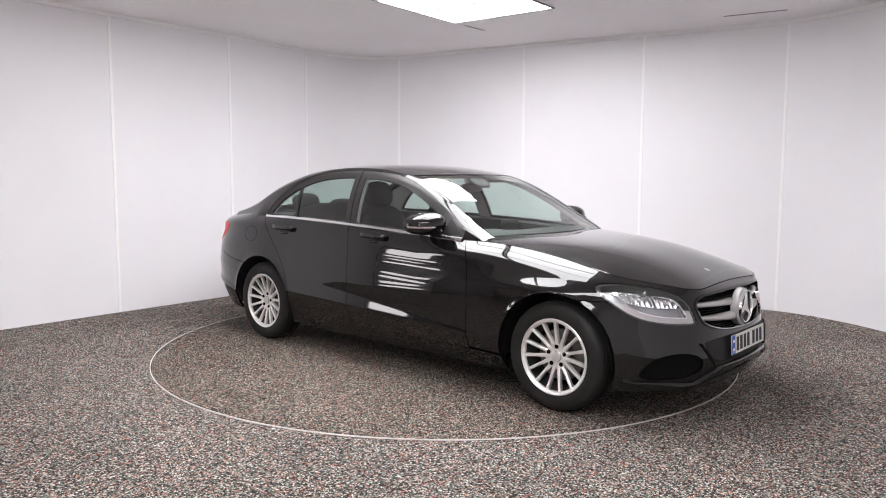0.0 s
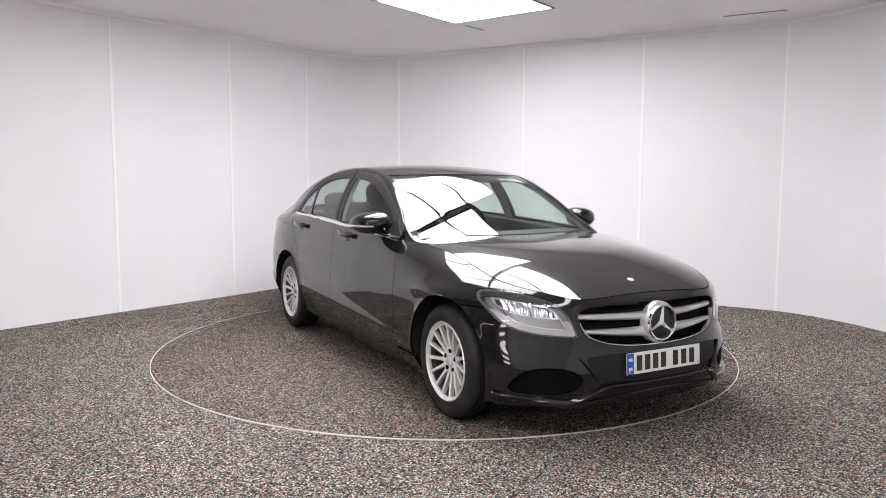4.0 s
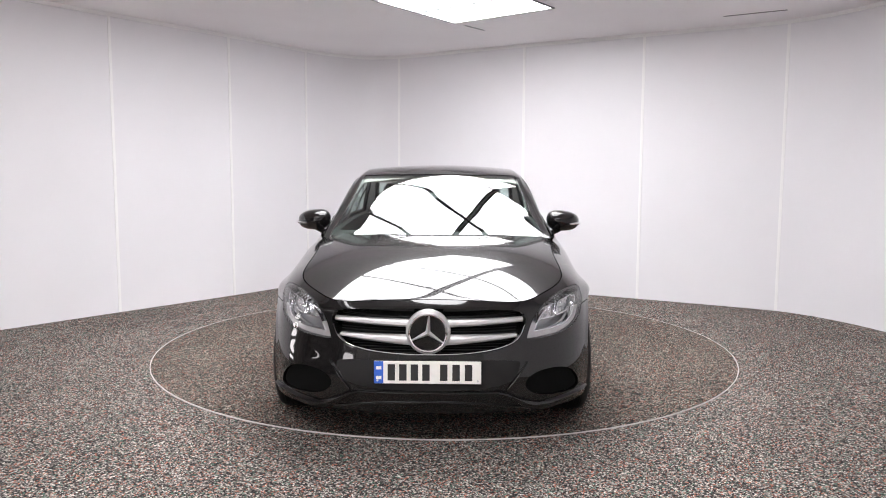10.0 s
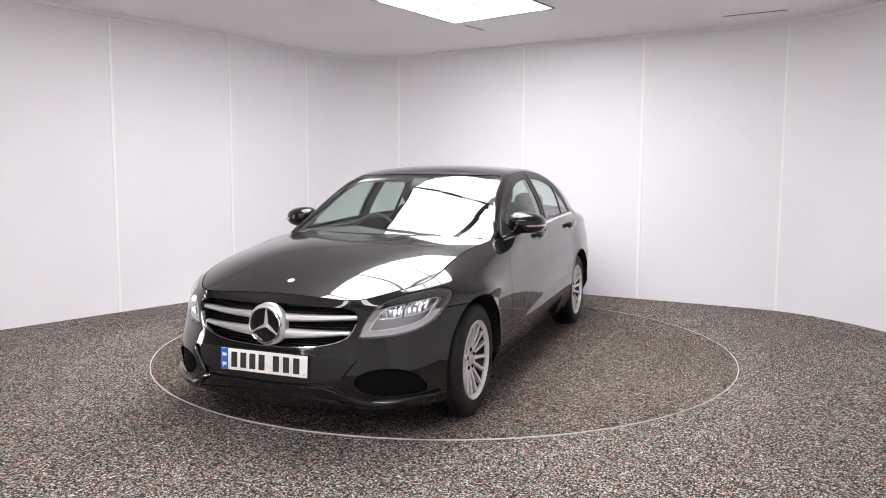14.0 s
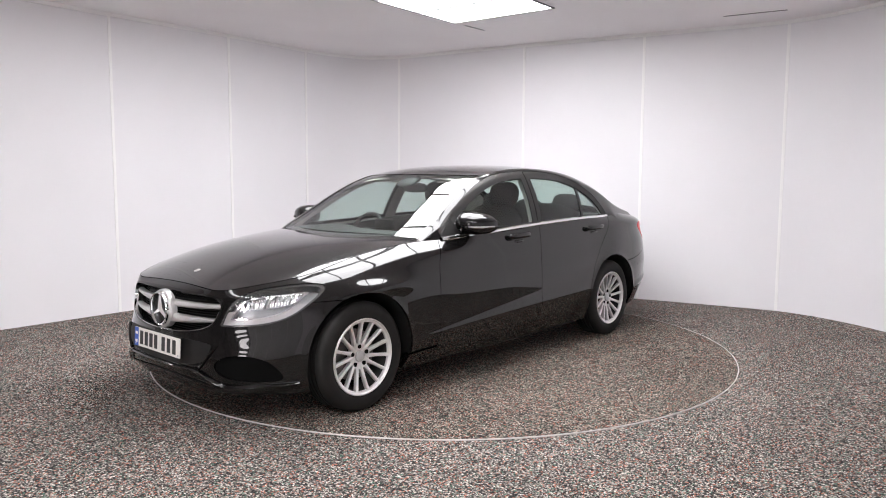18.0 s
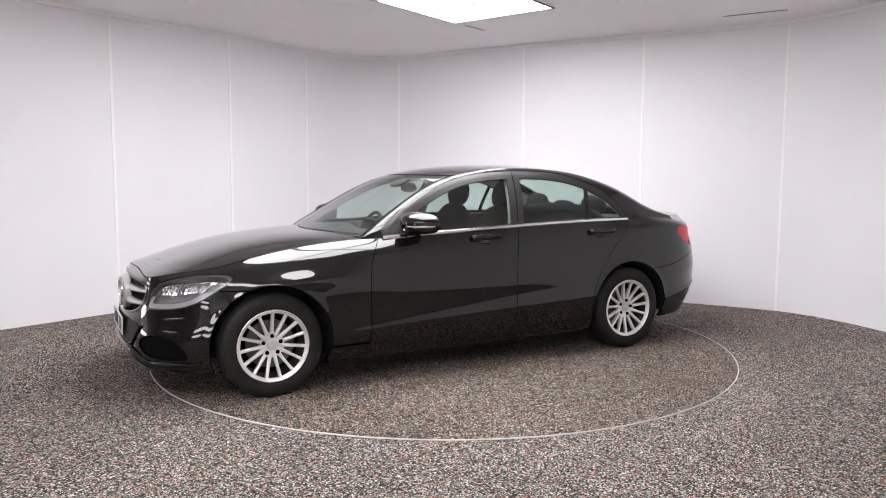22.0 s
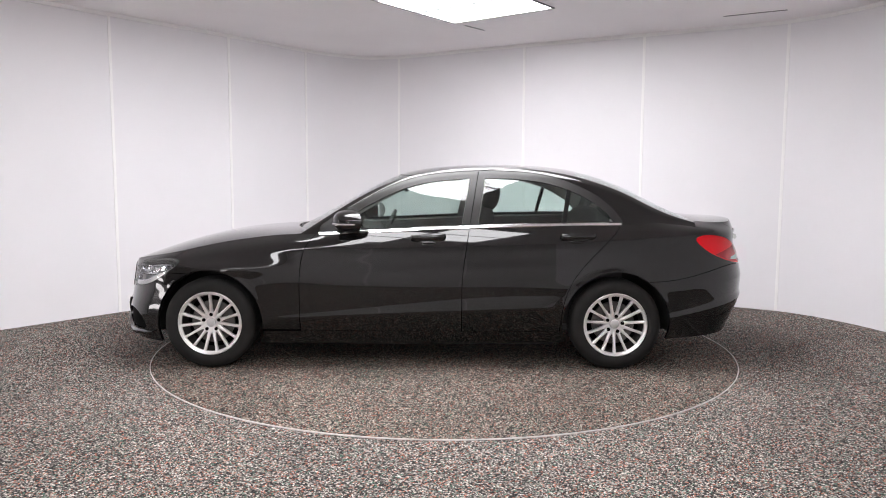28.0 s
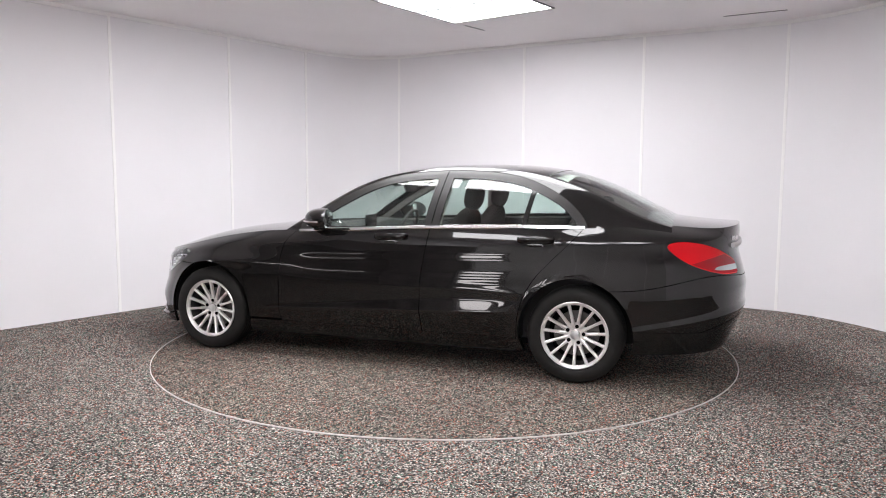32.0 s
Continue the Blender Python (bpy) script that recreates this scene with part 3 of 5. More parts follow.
def pressed(z, z_top, z_band, z_low, t_top, t_band, t_low):
    """How far a pressed profile has come out at z, below z_top: three slopes, one under the other."""
    return t_top * soft_ramp(z_top - z, 0.006) + (t_band - t_top) * soft_ramp(z_band - z, 0.005) + (t_low - t_band) * soft_ramp(z_low - z, 0.003)


def flank(s, v):
    """The painted flank of the car, all round: arc length s, height v from sill (0) to shoulder (1)."""
    s, v = np.broadcast_arrays(np.asarray(s, float), np.asarray(v, float))
    q = np.abs(s)
    z = sill(q) + (shoulder(q) - sill(q)) * v
    x0 = np.interp(q, OS, OX)
    height = shoulder(q) - sill(q)
    d = inset(s, v)
    # doors: a flat upper face, a hollow below it and a swell that ends in a crease over the sill
    zc = crease_z(x0)
    door = smooth(x0, -1.12, -0.80) * smooth(-x0, -1.12, -0.85)
    low = pressed(z, 0.60, np.minimum(zc + swell(x0), 0.60), zc, -0.01, 0.125, -0.42)
    d60 = inset(s, (0.60 - sill(q)) / height)
    d = d + door * smooth(-z, -0.66, -0.60) * (d60 - low - d)
    upper = smooth(x0, -1.62, -1.05) * smooth(-x0, -0.80, -0.30)
    d = d + upper * smooth(z, 0.58, 0.64) * (0.016 + np.interp(z + 0.03 * np.clip(x0 + 0.2, -0.8, 0.8), LEAN_Z, LEAN_D) - d)
    # tail bumper: a hollow over a ledge
    zl = 0.373 + 0.197 * np.clip(-1.805 - x0, -0.1, 0.75)
    zh = np.clip(0.555 + 0.14 * (-1.8 - x0), 0.5, 0.65)
    low = pressed(z, zh, zl + 0.035, zl, -0.05, 0.22, -0.42)
    dh = inset(s, (zh - sill(q)) / height)
    d = d + smooth(-x0, 1.66, 1.86) * smooth(-z, -zh - 0.01, -zh + 0.01) * (dh - low - d)
    # swell of the wing over the front wheel
    d = d - 0.032 * np.exp(-((x0 - 1.33) / 0.25) ** 2 - ((z - 0.712) / 0.045) ** 2)
    # turned-out lips round the wheel arches
    r = np.minimum(np.hypot(x0 - AXLE, z - HUB_Z), np.hypot(x0 + AXLE, z - HUB_Z))
    d = d - 0.006 * np.exp(-((r - ARCH_R + 0.01) / 0.030) ** 2)
    x, y = plan(s, d)
    return np.stack([x, y, z], -1)


def flank_grid(s0, s1, v0=0.0, v1=1.0, ds=0.014, nv=64):
    S, V = np.meshgrid(np.linspace(s0, s1, int((s1 - s0) / ds)), np.linspace(v0, v1, nv), indexing="ij")
    P = flank(S, V)
    N = normals_of(flank, S, V, 0.006)
    c = np.einsum("ijk,ijk->ij", N, P - np.array([0, 0, 0.5]))
    return P, N * np.where(np.median(c) < 0, -1, 1)


def cabin(x, z):
    x, z = np.broadcast_arrays(x, z)
    return np.stack([x, cabin_y(x, z), z], -1)


def crown(x, t):
    """Windscreen, roof and rear screen in one sheet: t from -1 to 1 between the roof rails."""
    x, t = np.broadcast_arrays(x, t)
    zr = rail_z(x)
    w = np.abs(t) ** 2.1
    return np.stack([x, t * cabin_y(x, zr), roof_mid(x) + (zr - roof_mid(x)) * w], -1)


def side_at(x, z):
    """Half width of the flank at x and z."""
    s = s_at(x=x)
    v = (z - float(sill(s))) / float(shoulder(s) - sill(s))
    return float(flank(np.array(s), np.array(v))[1])


# lines along which the panels part
door_front = spline((0.15, 0.5, 0.75, 0.86, 0.95, 1.0), (0.786, 0.786, 0.776, 0.745, 0.677, 0.62))
door_mid = spline((0.15, 0.5, 0.62, 0.78, 1.02, 1.42), (-0.343, -0.343, -0.345, -0.363, -0.40, -0.47))
door_rear = spline((0.30, 0.50, 0.656, 0.793, 0.949, 1.02), (-1.03, -1.06, -1.133, -1.248, -1.401, -1.46))
SILL_Z = 0.265
GAP = 0.0022
# window opening of the flank, as x and z
WINDOW = rounded([(0.66, 0.965), (0.58, 1.022), (0.44, 1.106), (0.29, 1.190), (0.11, 1.280), (-0.10, 1.340), (-0.40, 1.364), (-0.62, 1.366), (-0.88, 1.349), (-1.09, 1.297), (-1.28, 1.203),
                  (-1.39, 1.11), (-1.455, 1.02), (-1.42, 1.012), (-1.0, 1.010), (-0.40, 0.994), (0.36, 0.956)], 3)


def arch(P, r=ARCH_R):
    """Distance outside both wheel arches."""
    X, Z = P[..., 0], P[..., 2]
    f = np.hypot(X - AXLE, Z - HUB_Z) - r
    b = np.hypot(X + AXLE, Z - HUB_Z) - r
    return np.minimum(f, b)


LAMP = rounded([(0.487, 0.548), (0.487, 0.550), (0.505, 0.612), (0.537, 0.675), (0.585, 0.722), (0.640, 0.748), (0.710, 0.763), (0.772, 0.766), (0.806, 0.755), (0.824, 0.722), (0.812, 0.665), (0.785, 0.610), (0.735, 0.574), (0.650, 0.553), (0.52, 0.546)], 2)
GRILLE = rounded([(-0.505, 0.700), (-0.25, 0.709), (0, 0.711), (0.25, 0.709), (0.505, 0.700), (0.47, 0.56), (0.40, 0.515), (0.25, 0.485), (0, 0.475), (-0.25, 0.485), (-0.40, 0.515), (-0.47, 0.56)], 2)
INTAKE = rounded([(0.785, 0.275), (0.762, 0.335), (0.720, 0.380), (0.645, 0.400), (0.540, 0.392), (0.480, 0.352), (0.482, 0.314), (0.520, 0.282), (0.58, 0.264), (0.66, 0.258), (0.755, 0.258)], 2)


def build_body(car):
    # dark inner shell behind the gaps
    P, N = flank_grid(-S_END, S_END, 0.0, 0.995, 0.03, 30)
    Y, Z, X = P[..., 1], P[..., 2], P[..., 0]
    front = X > 1.2
    hole = np.where(front, np.maximum(inside(LAMP, np.abs(Y), Z), inside(GRILLE, Y, Z)), -1)
    sheet("inner_shell", P - N * 0.016, N, [arch(P, ARCH_R + 0.004), -hole + 0.0], M_SHUT, car, depth=0.0)
    s_b = s_at(x=1.35)
    # front bumper with the grille surround, in one moulding
    P, N = flank_grid(-s_b, s_b, 0.0, 1.0, 0.012, 72)
    X, Y, Z = P[..., 0], P[..., 1], P[..., 2]
    lamp = inside(LAMP, np.abs(Y), Z)
    lamp = np.where(X > 1.3, lamp, -1)
    seam = 0.668 + 0.0 * X
    fields = [arch(P), -lamp - GAP, -inside(GRILLE, Y, Z), -inside(INTAKE, np.abs(Y), Z), seam - Z - GAP + 9 * smooth(0.60 - np.abs(Y), 0.0, 0.02)]
    sheet("front_bumper", P, N, fields, M_PAINT, car, "glossy black front bumper with intakes", 0.02)
    # wings
    P, N = flank_grid(s_at(y=0.50), s_at(x=0.55), 0.15, 1.0, 0.012, 72)
    X, Y, Z = P[..., 0], P[..., 1], P[..., 2]
    lamp = np.where(X > 1.3, inside(LAMP, np.abs(Y), Z), -1)
    fields = [arch(P), -lamp - GAP, X - door_front(Z) - GAP, np.where(X > 1.42, Z - 0.668 - GAP, 1), Y - 0.60, Z - SILL_Z - GAP]
    for mirror in (False, True):
        sheet("front_wing", P, N, fields, M_PAINT, car, "glossy black front wing", 0.015, mirror)
    # doors below the belt
    for name, f0, f1 in (("front_door", door_mid, door_front), ("rear_door", door_rear, door_mid)):
        P, N = flank_grid(s_at(x=0.84), s_at(x=-1.55), 0.08, 1.0, 0.022, 130)
        X, Z = P[..., 0], P[..., 2]
        fields = [X - f0(Z) - GAP, f1(Z) - X - GAP, Z - SILL_Z - GAP, arch(P)]
        for mirror in (False, True):
            sheet(name, P, N, fields, M_PAINT, car, "glossy black door panel", 0.015, mirror)
    # rear quarters, from the door to the tail bumper
    P, N = flank_grid(s_at(x=-0.95), s_at(y=0.50, rear=True), 0.08, 1.0, 0.014, 64)
    X, Y, Z = P[..., 0], P[..., 1], P[..., 2]
    tail = np.where(X < -1.8, inside(TAIL_LAMP, P[..., 0], Z), -1)
    fields = [door_rear(Z) - X - GAP, arch(P), np.where(X < -1.6, Z - bumper_line(X) - GAP, Z - SILL_Z - GAP), -tail - GAP, Y - 0.55]
    for mirror in (False, True):
        sheet("rear_wing", P, N, fields, M_PAINT, car, "glossy black rear wing", 0.015, mirror)
        if mirror:
            flap = inside(rounded([(-1.50, 0.81), (-1.66, 0.81), (-1.67, 0.93), (-1.50, 0.93)], 3), X, Z)
            sheet("fuel_flap_gap", P, N, [flap, 0.0018 - flap], M_SHUT, car, "dark gap round the fuel flap", 0.0, True, lift=0.0008)
    # tail bumper
    P, N = tail_grid()
    X, Y, Z = P[..., 0], P[..., 1], P[..., 2]
    sheet("rear_bumper", P, N, [arch(P), bumper_line(X) - Z - GAP, -1.62 - X], M_PAINT, car, "glossy black rear bumper", 0.015)
    tail = np.minimum(inside(TAIL_LAMP, X, Z), np.abs(Y) - 0.50)
    sheet("boot_face", P, N, [Z - bumper_line(X) - GAP, 0.55 - np.abs(Y) - GAP, -tail - GAP, -2.0 - X], M_PAINT, car, "glossy black boot lid face", 0.015)
    for mirror in (False, True):
        sheet("tail_lamp", P, N, [tail, Y - 0.50], M_RED, car, "red tail lamp", 0.015, mirror, lift=0.002)
    # sills
    P, N = flank_grid(s_at(x=1.2), s_at(x=-1.2), 0.0, 0.35, 0.02, 24)
    Z = P[..., 2]
    for mirror in (False, True):
        sheet("sill", P, N, [SILL_Z - Z - GAP, arch(P)], M_PAINT, car, "black side sill", 0.03, mirror, lift=-0.004)
    # bonnet
    xs, ys = np.linspace(0.55, 2.2, 150), np.linspace(-0.85, 0.85, 130)
    Xg, Yg = np.meshgrid(xs, ys, indexing="ij")
    f = lambda a, b: np.stack([a, b, hood_z(a, b)], -1)
    P, N = f(Xg, Yg), normals_of(f, Xg, Yg, 0.004)
    edge = np.stack([_ex, _ey], -1)[(_ex > 0.60)][::3]
    ring = np.concatenate([edge, (edge * (1, -1))[::-1]])
    back = Xg - (0.92 - 0.20 * (np.abs(Yg) / 0.6) ** 2.2)
    sheet("bonnet", P, N, [inside(ring, Xg, Yg) - 0.006, back], M_PAINT, car, "glossy black bonnet", 0.02)
    # boot lid top
    xs = np.linspace(-2.5, -1.75, 60)
    Xg, Yg = np.meshgrid(xs, ys, indexing="ij")
    f = lambda a, b: np.stack([a, b, deck_z(a, b)], -1)
    P, N = f(Xg, Yg), normals_of(f, Xg, Yg, 0.004)
    edge = np.stack([_ex, _ey], -1)[(_ex < -1.70)][::3]
    ring = np.concatenate([edge, (edge * (1, -1))[::-1]])
    sheet("boot_lid", P, N, [inside(ring, Xg, Yg) - GAP, -1.82 - Xg], M_PAINT, car, "glossy black boot lid", 0.02)


TAIL_LAMP = rounded([(-1.965, 0.922), (-2.03, 0.948), (-2.14, 0.944), (-2.26, 0.912), (-2.37, 0.835), (-2.46, 0.745), (-2.36, 0.735), (-2.25, 0.758), (-2.12, 0.805), (-2.03, 0.860)], 3)
bumper_line = spline((-1.60, -1.75, -1.95, -2.15, -2.3, -2.5), (0.625, 0.632, 0.665, 0.715, 0.735, 0.70))


def tail_grid():
    """Grid round the tail, from the left rear arch to the right."""
    s0 = s_at(x=-1.45)
    S, V = np.meshgrid(np.linspace(s0, 2 * S_END - s0, 240), np.linspace(0, 1, 64), indexing="ij")

    def f(s, v):
        p = flank(np.minimum(s, 2 * S_END - s), v)
        return p * np.where((s > S_END)[..., None], (1, -1, 1), (1, 1, 1))
    P, N = f(S, V), normals_of(f, S, V, 0.006)
    c = np.einsum("ijk,ijk->ij", N, P - np.array([0, 0, 0.5]))
    return P, N * np.where(np.median(c) < 0, -1, 1)


def build_cabin(car):
    xs, zs = np.linspace(-2.0, 0.95, 230), np.linspace(0.86, 1.45, 60)
    Xg, Zg = np.meshgrid(xs, zs, indexing="ij")
    # bend the grid so that its top row follows the rail
    top, low = rail_z(Xg), belt_z(Xg) - 0.006 - 0.030 * smooth(-Xg, 1.5, 1.7)
    Zg = low + (np.maximum(top, low + 0.002) - low) * (Zg - 0.86) / 0.59
    P, N = cabin(Xg, Zg), normals_of(cabin, Xg, Zg, 0.004)
    N = N * np.where(N[..., 1:2] < 0, -1, 1)
    win = inside(WINDOW, Xg, Zg)
    frame_in = win - 0.026
    post = np.abs(Xg - door_mid(Zg)) - 0.056
    for mirror in (False, True):
        sheet("side_frame", P, N, [-win - 0.030, top - low - 0.004], M_PAINT, car, "glossy black roof pillar frame", 0.02, mirror)
        sheet("window_trim", P, N, [win + 0.030, -frame_in], M_SATIN, car, "dark window trim", 0.012, mirror, lift=-0.003)
        sheet("centre_post", P, N, [frame_in, -post], M_SATIN, car, "gloss black centre post", 0.01, mirror, lift=-0.002)
        zs = np.linspace(1.025, 1.385, 14)
        ys = cabin_y(door_mid(zs), zs) - 0.0015
        bm = bmesh.new()
        tube(bm, [(x, -y if mirror else y, z) for x, y, z in zip(door_mid(zs), ys, zs)], 0.0028, 6)
        part("post_gap", bm, M_SHUT, car, "dark gap between the door frames")
        sheet("quarter_post", P, N, [frame_in, 0.016 - np.abs(Xg + 1.06 + 0.21 * (Zg - 1.05))], M_GLOSS, car, "black quarter window post", 0.01, mirror, lift=-0.002)
        q = Xg + 1.06 + 0.21 * (Zg - 1.05)
        for name, fs in (("front_window", [Xg - door_mid(Zg) - 0.05]), ("rear_window", [door_mid(Zg) - 0.05 - Xg, q - 0.01]), ("quarter_window", [-q - 0.01])):
            ob = sheet(name, P, N, [frame_in + 0.004] + fs, M_GLASS, car, "tinted side window glass", 0.0, mirror, lift=-0.008)
            ob.visible_shadow = False
    # roof, windscreen and rear screen
    Xg, Tg = np.meshgrid(np.linspace(-2.0, 0.96, 260), np.linspace(-1, 1, 110), indexing="ij")
    P, N = crown(Xg, Tg), normals_of(crown, Xg, Tg, 0.003)
    N = N * np.where(N[..., 2:3] < 0, -1, 1)
    front, rear = 0.135 - 0.14 * np.abs(Tg) ** 2.2, -1.22 + 0.06 * Tg ** 2
    edge = (1 - np.abs(Tg)) * 0.62
    deck = np.where(Xg < -1.6, P[..., 2] - deck_z(Xg, P[..., 1]) - 0.002, 1)
    sheet("roof", P, N, [front - Xg, Xg - rear], M_PAINT, car, "glossy black roof", 0.01)
    for name, fs, mat in (("windscreen", [Xg - front - GAP], M_SCREEN), ("rear_screen", [rear - Xg - GAP, deck], M_GLASS)):
        ob = sheet(name, P, N, fs + [edge - 0.030], mat, car, "tinted curved screen glass", 0.0, lift=-0.003)
        ob.visible_shadow = False
        for sgn in (1, -1):
            sheet("screen_border", P, N, fs + [0.032 - edge, sgn * Tg], M_PAINT, car, "black screen edge", 0.01)
    # chrome strip along the belt
    for sgn in (1, -1):
        bm = bmesh.new()
        x = np.linspace(0.66, -1.46, 60)
        z = belt_z(x)
        rows = [[bm.verts.new((a, sgn * (cabin_y(a, b) + o), b + h)) for o, h in ((0.018, -0.013), (0.021, -0.006), (0.017, 0.008), (0.002, 0.013), (-0.01, 0.0))] for a, b in zip(x, z)]
        for r, q in zip(rows, rows[1:]):
            for k in range(5):
                bm.faces.new((r[k], r[(k + 1) % 5], q[(k + 1) % 5], q[k]))
        part("belt_strip", bm, M_CHROME, car, "bright chrome waist strip")


def build_wheel(car, x, side, phase):
    hub = new("wheel")
    hub.parent = car
    hub.matrix_basis = pose(x, side * 0.780, HUB_Z, 0, 0, 0 if side > 0 else 180)
    bm = bmesh.new()
    R = TYRE_R
    lathe(bm, [(0.214, 0.088), (0.232, 0.098), (0.262, 0.103), (0.290, 0.098), (R - 0.010, 0.086), (R - 0.001, 0.068), (R - 0.001, 0.052), (R - 0.008, 0.051), (R - 0.008, 0.045), (R, 0.044), (R, 0.020), (R - 0.008, 0.019), (R - 0.008, 0.010), (R, 0.009), (R, -0.009), (R - 0.008, -0.010), (R - 0.008, -0.019), (R, -0.020), (R, -0.044), (R - 0.008, -0.045), (R - 0.008, -0.051), (R - 0.001, -0.052), (R - 0.001, -0.068), (R - 0.010, -0.086), (0.262, -0.104), (0.214, -0.088)], 72, closed=True)
    part("tyre", bm, M_TYRE, hub, "black rubber tyre")
    bm = bmesh.new()
    lathe(bm, [(0.223, 0.088), (0.224, 0.097), (0.219, 0.101), (0.215, 0.099), (0.212, 0.094), (0.206, 0.092), (0.201, 0.088), (0.200, 0.076), (0.216, 0.076)], 72, closed=True)
    rim = part("rim", bm, M_ALLOY, hub, "silver alloy rim")
    bm = bmesh.new()
    lathe(bm, [(0.200, 0.0755), (0.190, 0.03), (0.188, -0.08), (0.214, -0.09), (0.214, 0.0755)], 72, closed=True)
    part("barrel", bm, M_BARREL, hub, "dark inner barrel of the rim")
    for k in range(15):
        a = k * 2 * math.pi / 15 + 0.1 + phase
        bm = bmesh.new()
        prof = [(0.050, 0.015, 0.060), (0.085, 0.0105, 0.066), (0.14, 0.0085, 0.078), (0.190, 0.0095, 0.088), (0.213, 0.0115, 0.092)]
        rows = [[bm.verts.new((r, y0, w)) for w, y0 in ((-h, y - 0.026), (-h, y - 0.004), (-h * 0.5, y), (h * 0.5, y), (h, y - 0.004), (h, y - 0.026))] for r, h, y in prof]
        for p, q in zip(rows, rows[1:]):
            for j in range(6):
                bm.faces.new((p[j], p[(j + 1) % 6], q[(j + 1) % 6], q[j]))
        bm.transform(Matrix.Rotation(a, 4, "Y"))
        part("spoke", bm, M_ALLOY, rim)
    bm = bmesh.new()
    lathe(bm, [(0.0005, 0.058), (0.05, 0.058), (0.075, 0.062), (0.078, 0.04), (0.0005, 0.04)], 40)
    part("hub_plate", bm, M_ALLOY, rim)
    bm = bmesh.new()
    lathe(bm, [(0.0005, 0.074), (0.020, 0.073), (0.031, 0.069), (0.033, 0.058), (0.0005, 0.057)], 32)
    part("centre_cap", bm, M_SILVER, rim, "silver centre cap")
    # solid near-black discs, the shade of the bolt recesses put in as colour
    for k in range(5):
        a = k * 2 * math.pi / 5 + 0.31 + phase
        bm = bmesh.new()
        rod(bm, (0.056 * math.cos(a), 0.056, 0.056 * math.sin(a)), (0.056 * math.cos(a), 0.0635, 0.056 * math.sin(a)), 0.0125, 14)
        part("bolt_shade", bm, M_SHUT, rim, "near-black disc for the shade in a bolt recess")
    bm = bmesh.new()
    lathe(bm, [(0.06, 0.012), (0.150, 0.012), (0.150, -0.012), (0.06, -0.012)], 48, closed=True)
    part("brake_disc", bm, M_DISC, hub, "grey steel brake disc")
    bm = bmesh.new()
    lathe(bm, [(0.0005, -0.03), (0.196, -0.03), (0.196, -0.034), (0.0005, -0.034)], 48)
    part("backplate", bm, M_SHUT, hub)


def build_arches(car):
    for x in (AXLE, -AXLE):
        for sgn in (1, -1):
            bm = bmesh.new()
            rows = []
            for k in range(29):
                a = math.radians(-8 + k * 196 / 28)
                c, s = math.cos(a), math.sin(a)
                edge = side_at(x + (ARCH_R + 0.004) * c, max(HUB_Z + (ARCH_R + 0.004) * s, 0.22)) - 0.016
                rows.append([bm.verts.new((x + r * c, sgn * y, HUB_Z + r * s)) for r, y in ((ARCH_R + 0.004, edge), (ARCH_R + 0.004, 0.55), (0.05, 0.55))])
            for p, q in zip(rows, rows[1:]):
                for j in range(2):
                    bm.faces.new((p[j], p[j + 1], q[j + 1], q[j]))
            part("wheel_arch_liner", bm, M_BLACK, car, "black plastic wheel arch liner")
    bm = bmesh.new()
    box(bm, (0, 0, 0.19), (2.0, 1.56, 0.06))
    box(bm, (1.75, 0, 0.22), (0.6, 1.0, 0.05))
    box(bm, (-1.75, 0, 0.24), (0.9, 1.0, 0.05))
    part("underbody", bm, M_BLACK, car, "black underbody tray")


CAR = tagged(new("saloon_car"), "glossy black four-door saloon car standing on the turntable", "car")
build_body(CAR)
build_cabin(CAR)
for ax in (AXLE, -AXLE):
    for sd in (1, -1):
        build_wheel(CAR, ax, sd, 0.0 if ax > 0 else 0.21)
build_arches(CAR)


# ---- front of the car: lamps, grille, plate, lips ----
_FP, _FN = flank_grid(-s_at(x=1.40), s_at(x=1.40), 0.0, 1.0, 0.012, 72)


def nose_at(y, z, lift=0.0):
    """Point of the nose at half width y and height z, lifted off the skin."""
    d = (_FP[..., 1] - y) ** 2 + (_FP[..., 2] - z) ** 2
    k = np.argsort(d.ravel())[:4]
    w = 1 / (d.ravel()[k] + 1e-7)
    w /= w.sum()
    p = (_FP.reshape(-1, 3)[k] * w[:, None]).sum(0)
    n = (_FN.reshape(-1, 3)[k] * w[:, None]).sum(0)
    return Vector((p[0], y, z)) + Vector(n) * lift


def band(name, line, half, thick, mat, parent, label="", lift=0.0, nose=True):
    """A moulded band along (y, z) points on the nose; half: its half height at each point."""
    bm = bmesh.new()
    rows = []
    for (y, z), h in zip(line, half):
        c = nose_at(y, z)
        n = (nose_at(y, z, 1.0) - c).normalized()
        up = Vector((0, 0, 1)) - n * n.z
        up.normalize()
        rows.append([bm.verts.new(c + up * (h * a) + n * (lift + thick * b)) for a, b in ((-1, -1.0), (-1, 0.2), (-0.6, 0.85), (0.0, 1.0), (0.6, 0.8), (1, 0.1), (1, -1.0))])
    for r, q in zip(rows, rows[1:]):
        for k in range(7):
            bm.faces.new((r[k], r[(k + 1) % 7], q[(k + 1) % 7], q[k]))
    bm.faces.new(rows[0][::-1])
    bm.faces.new(rows[-1])
    return part(name, bm, mat, parent, label)


def along(f, a, b, n):
    return [f(a + (b - a) * i / (n - 1)) for i in range(n)]


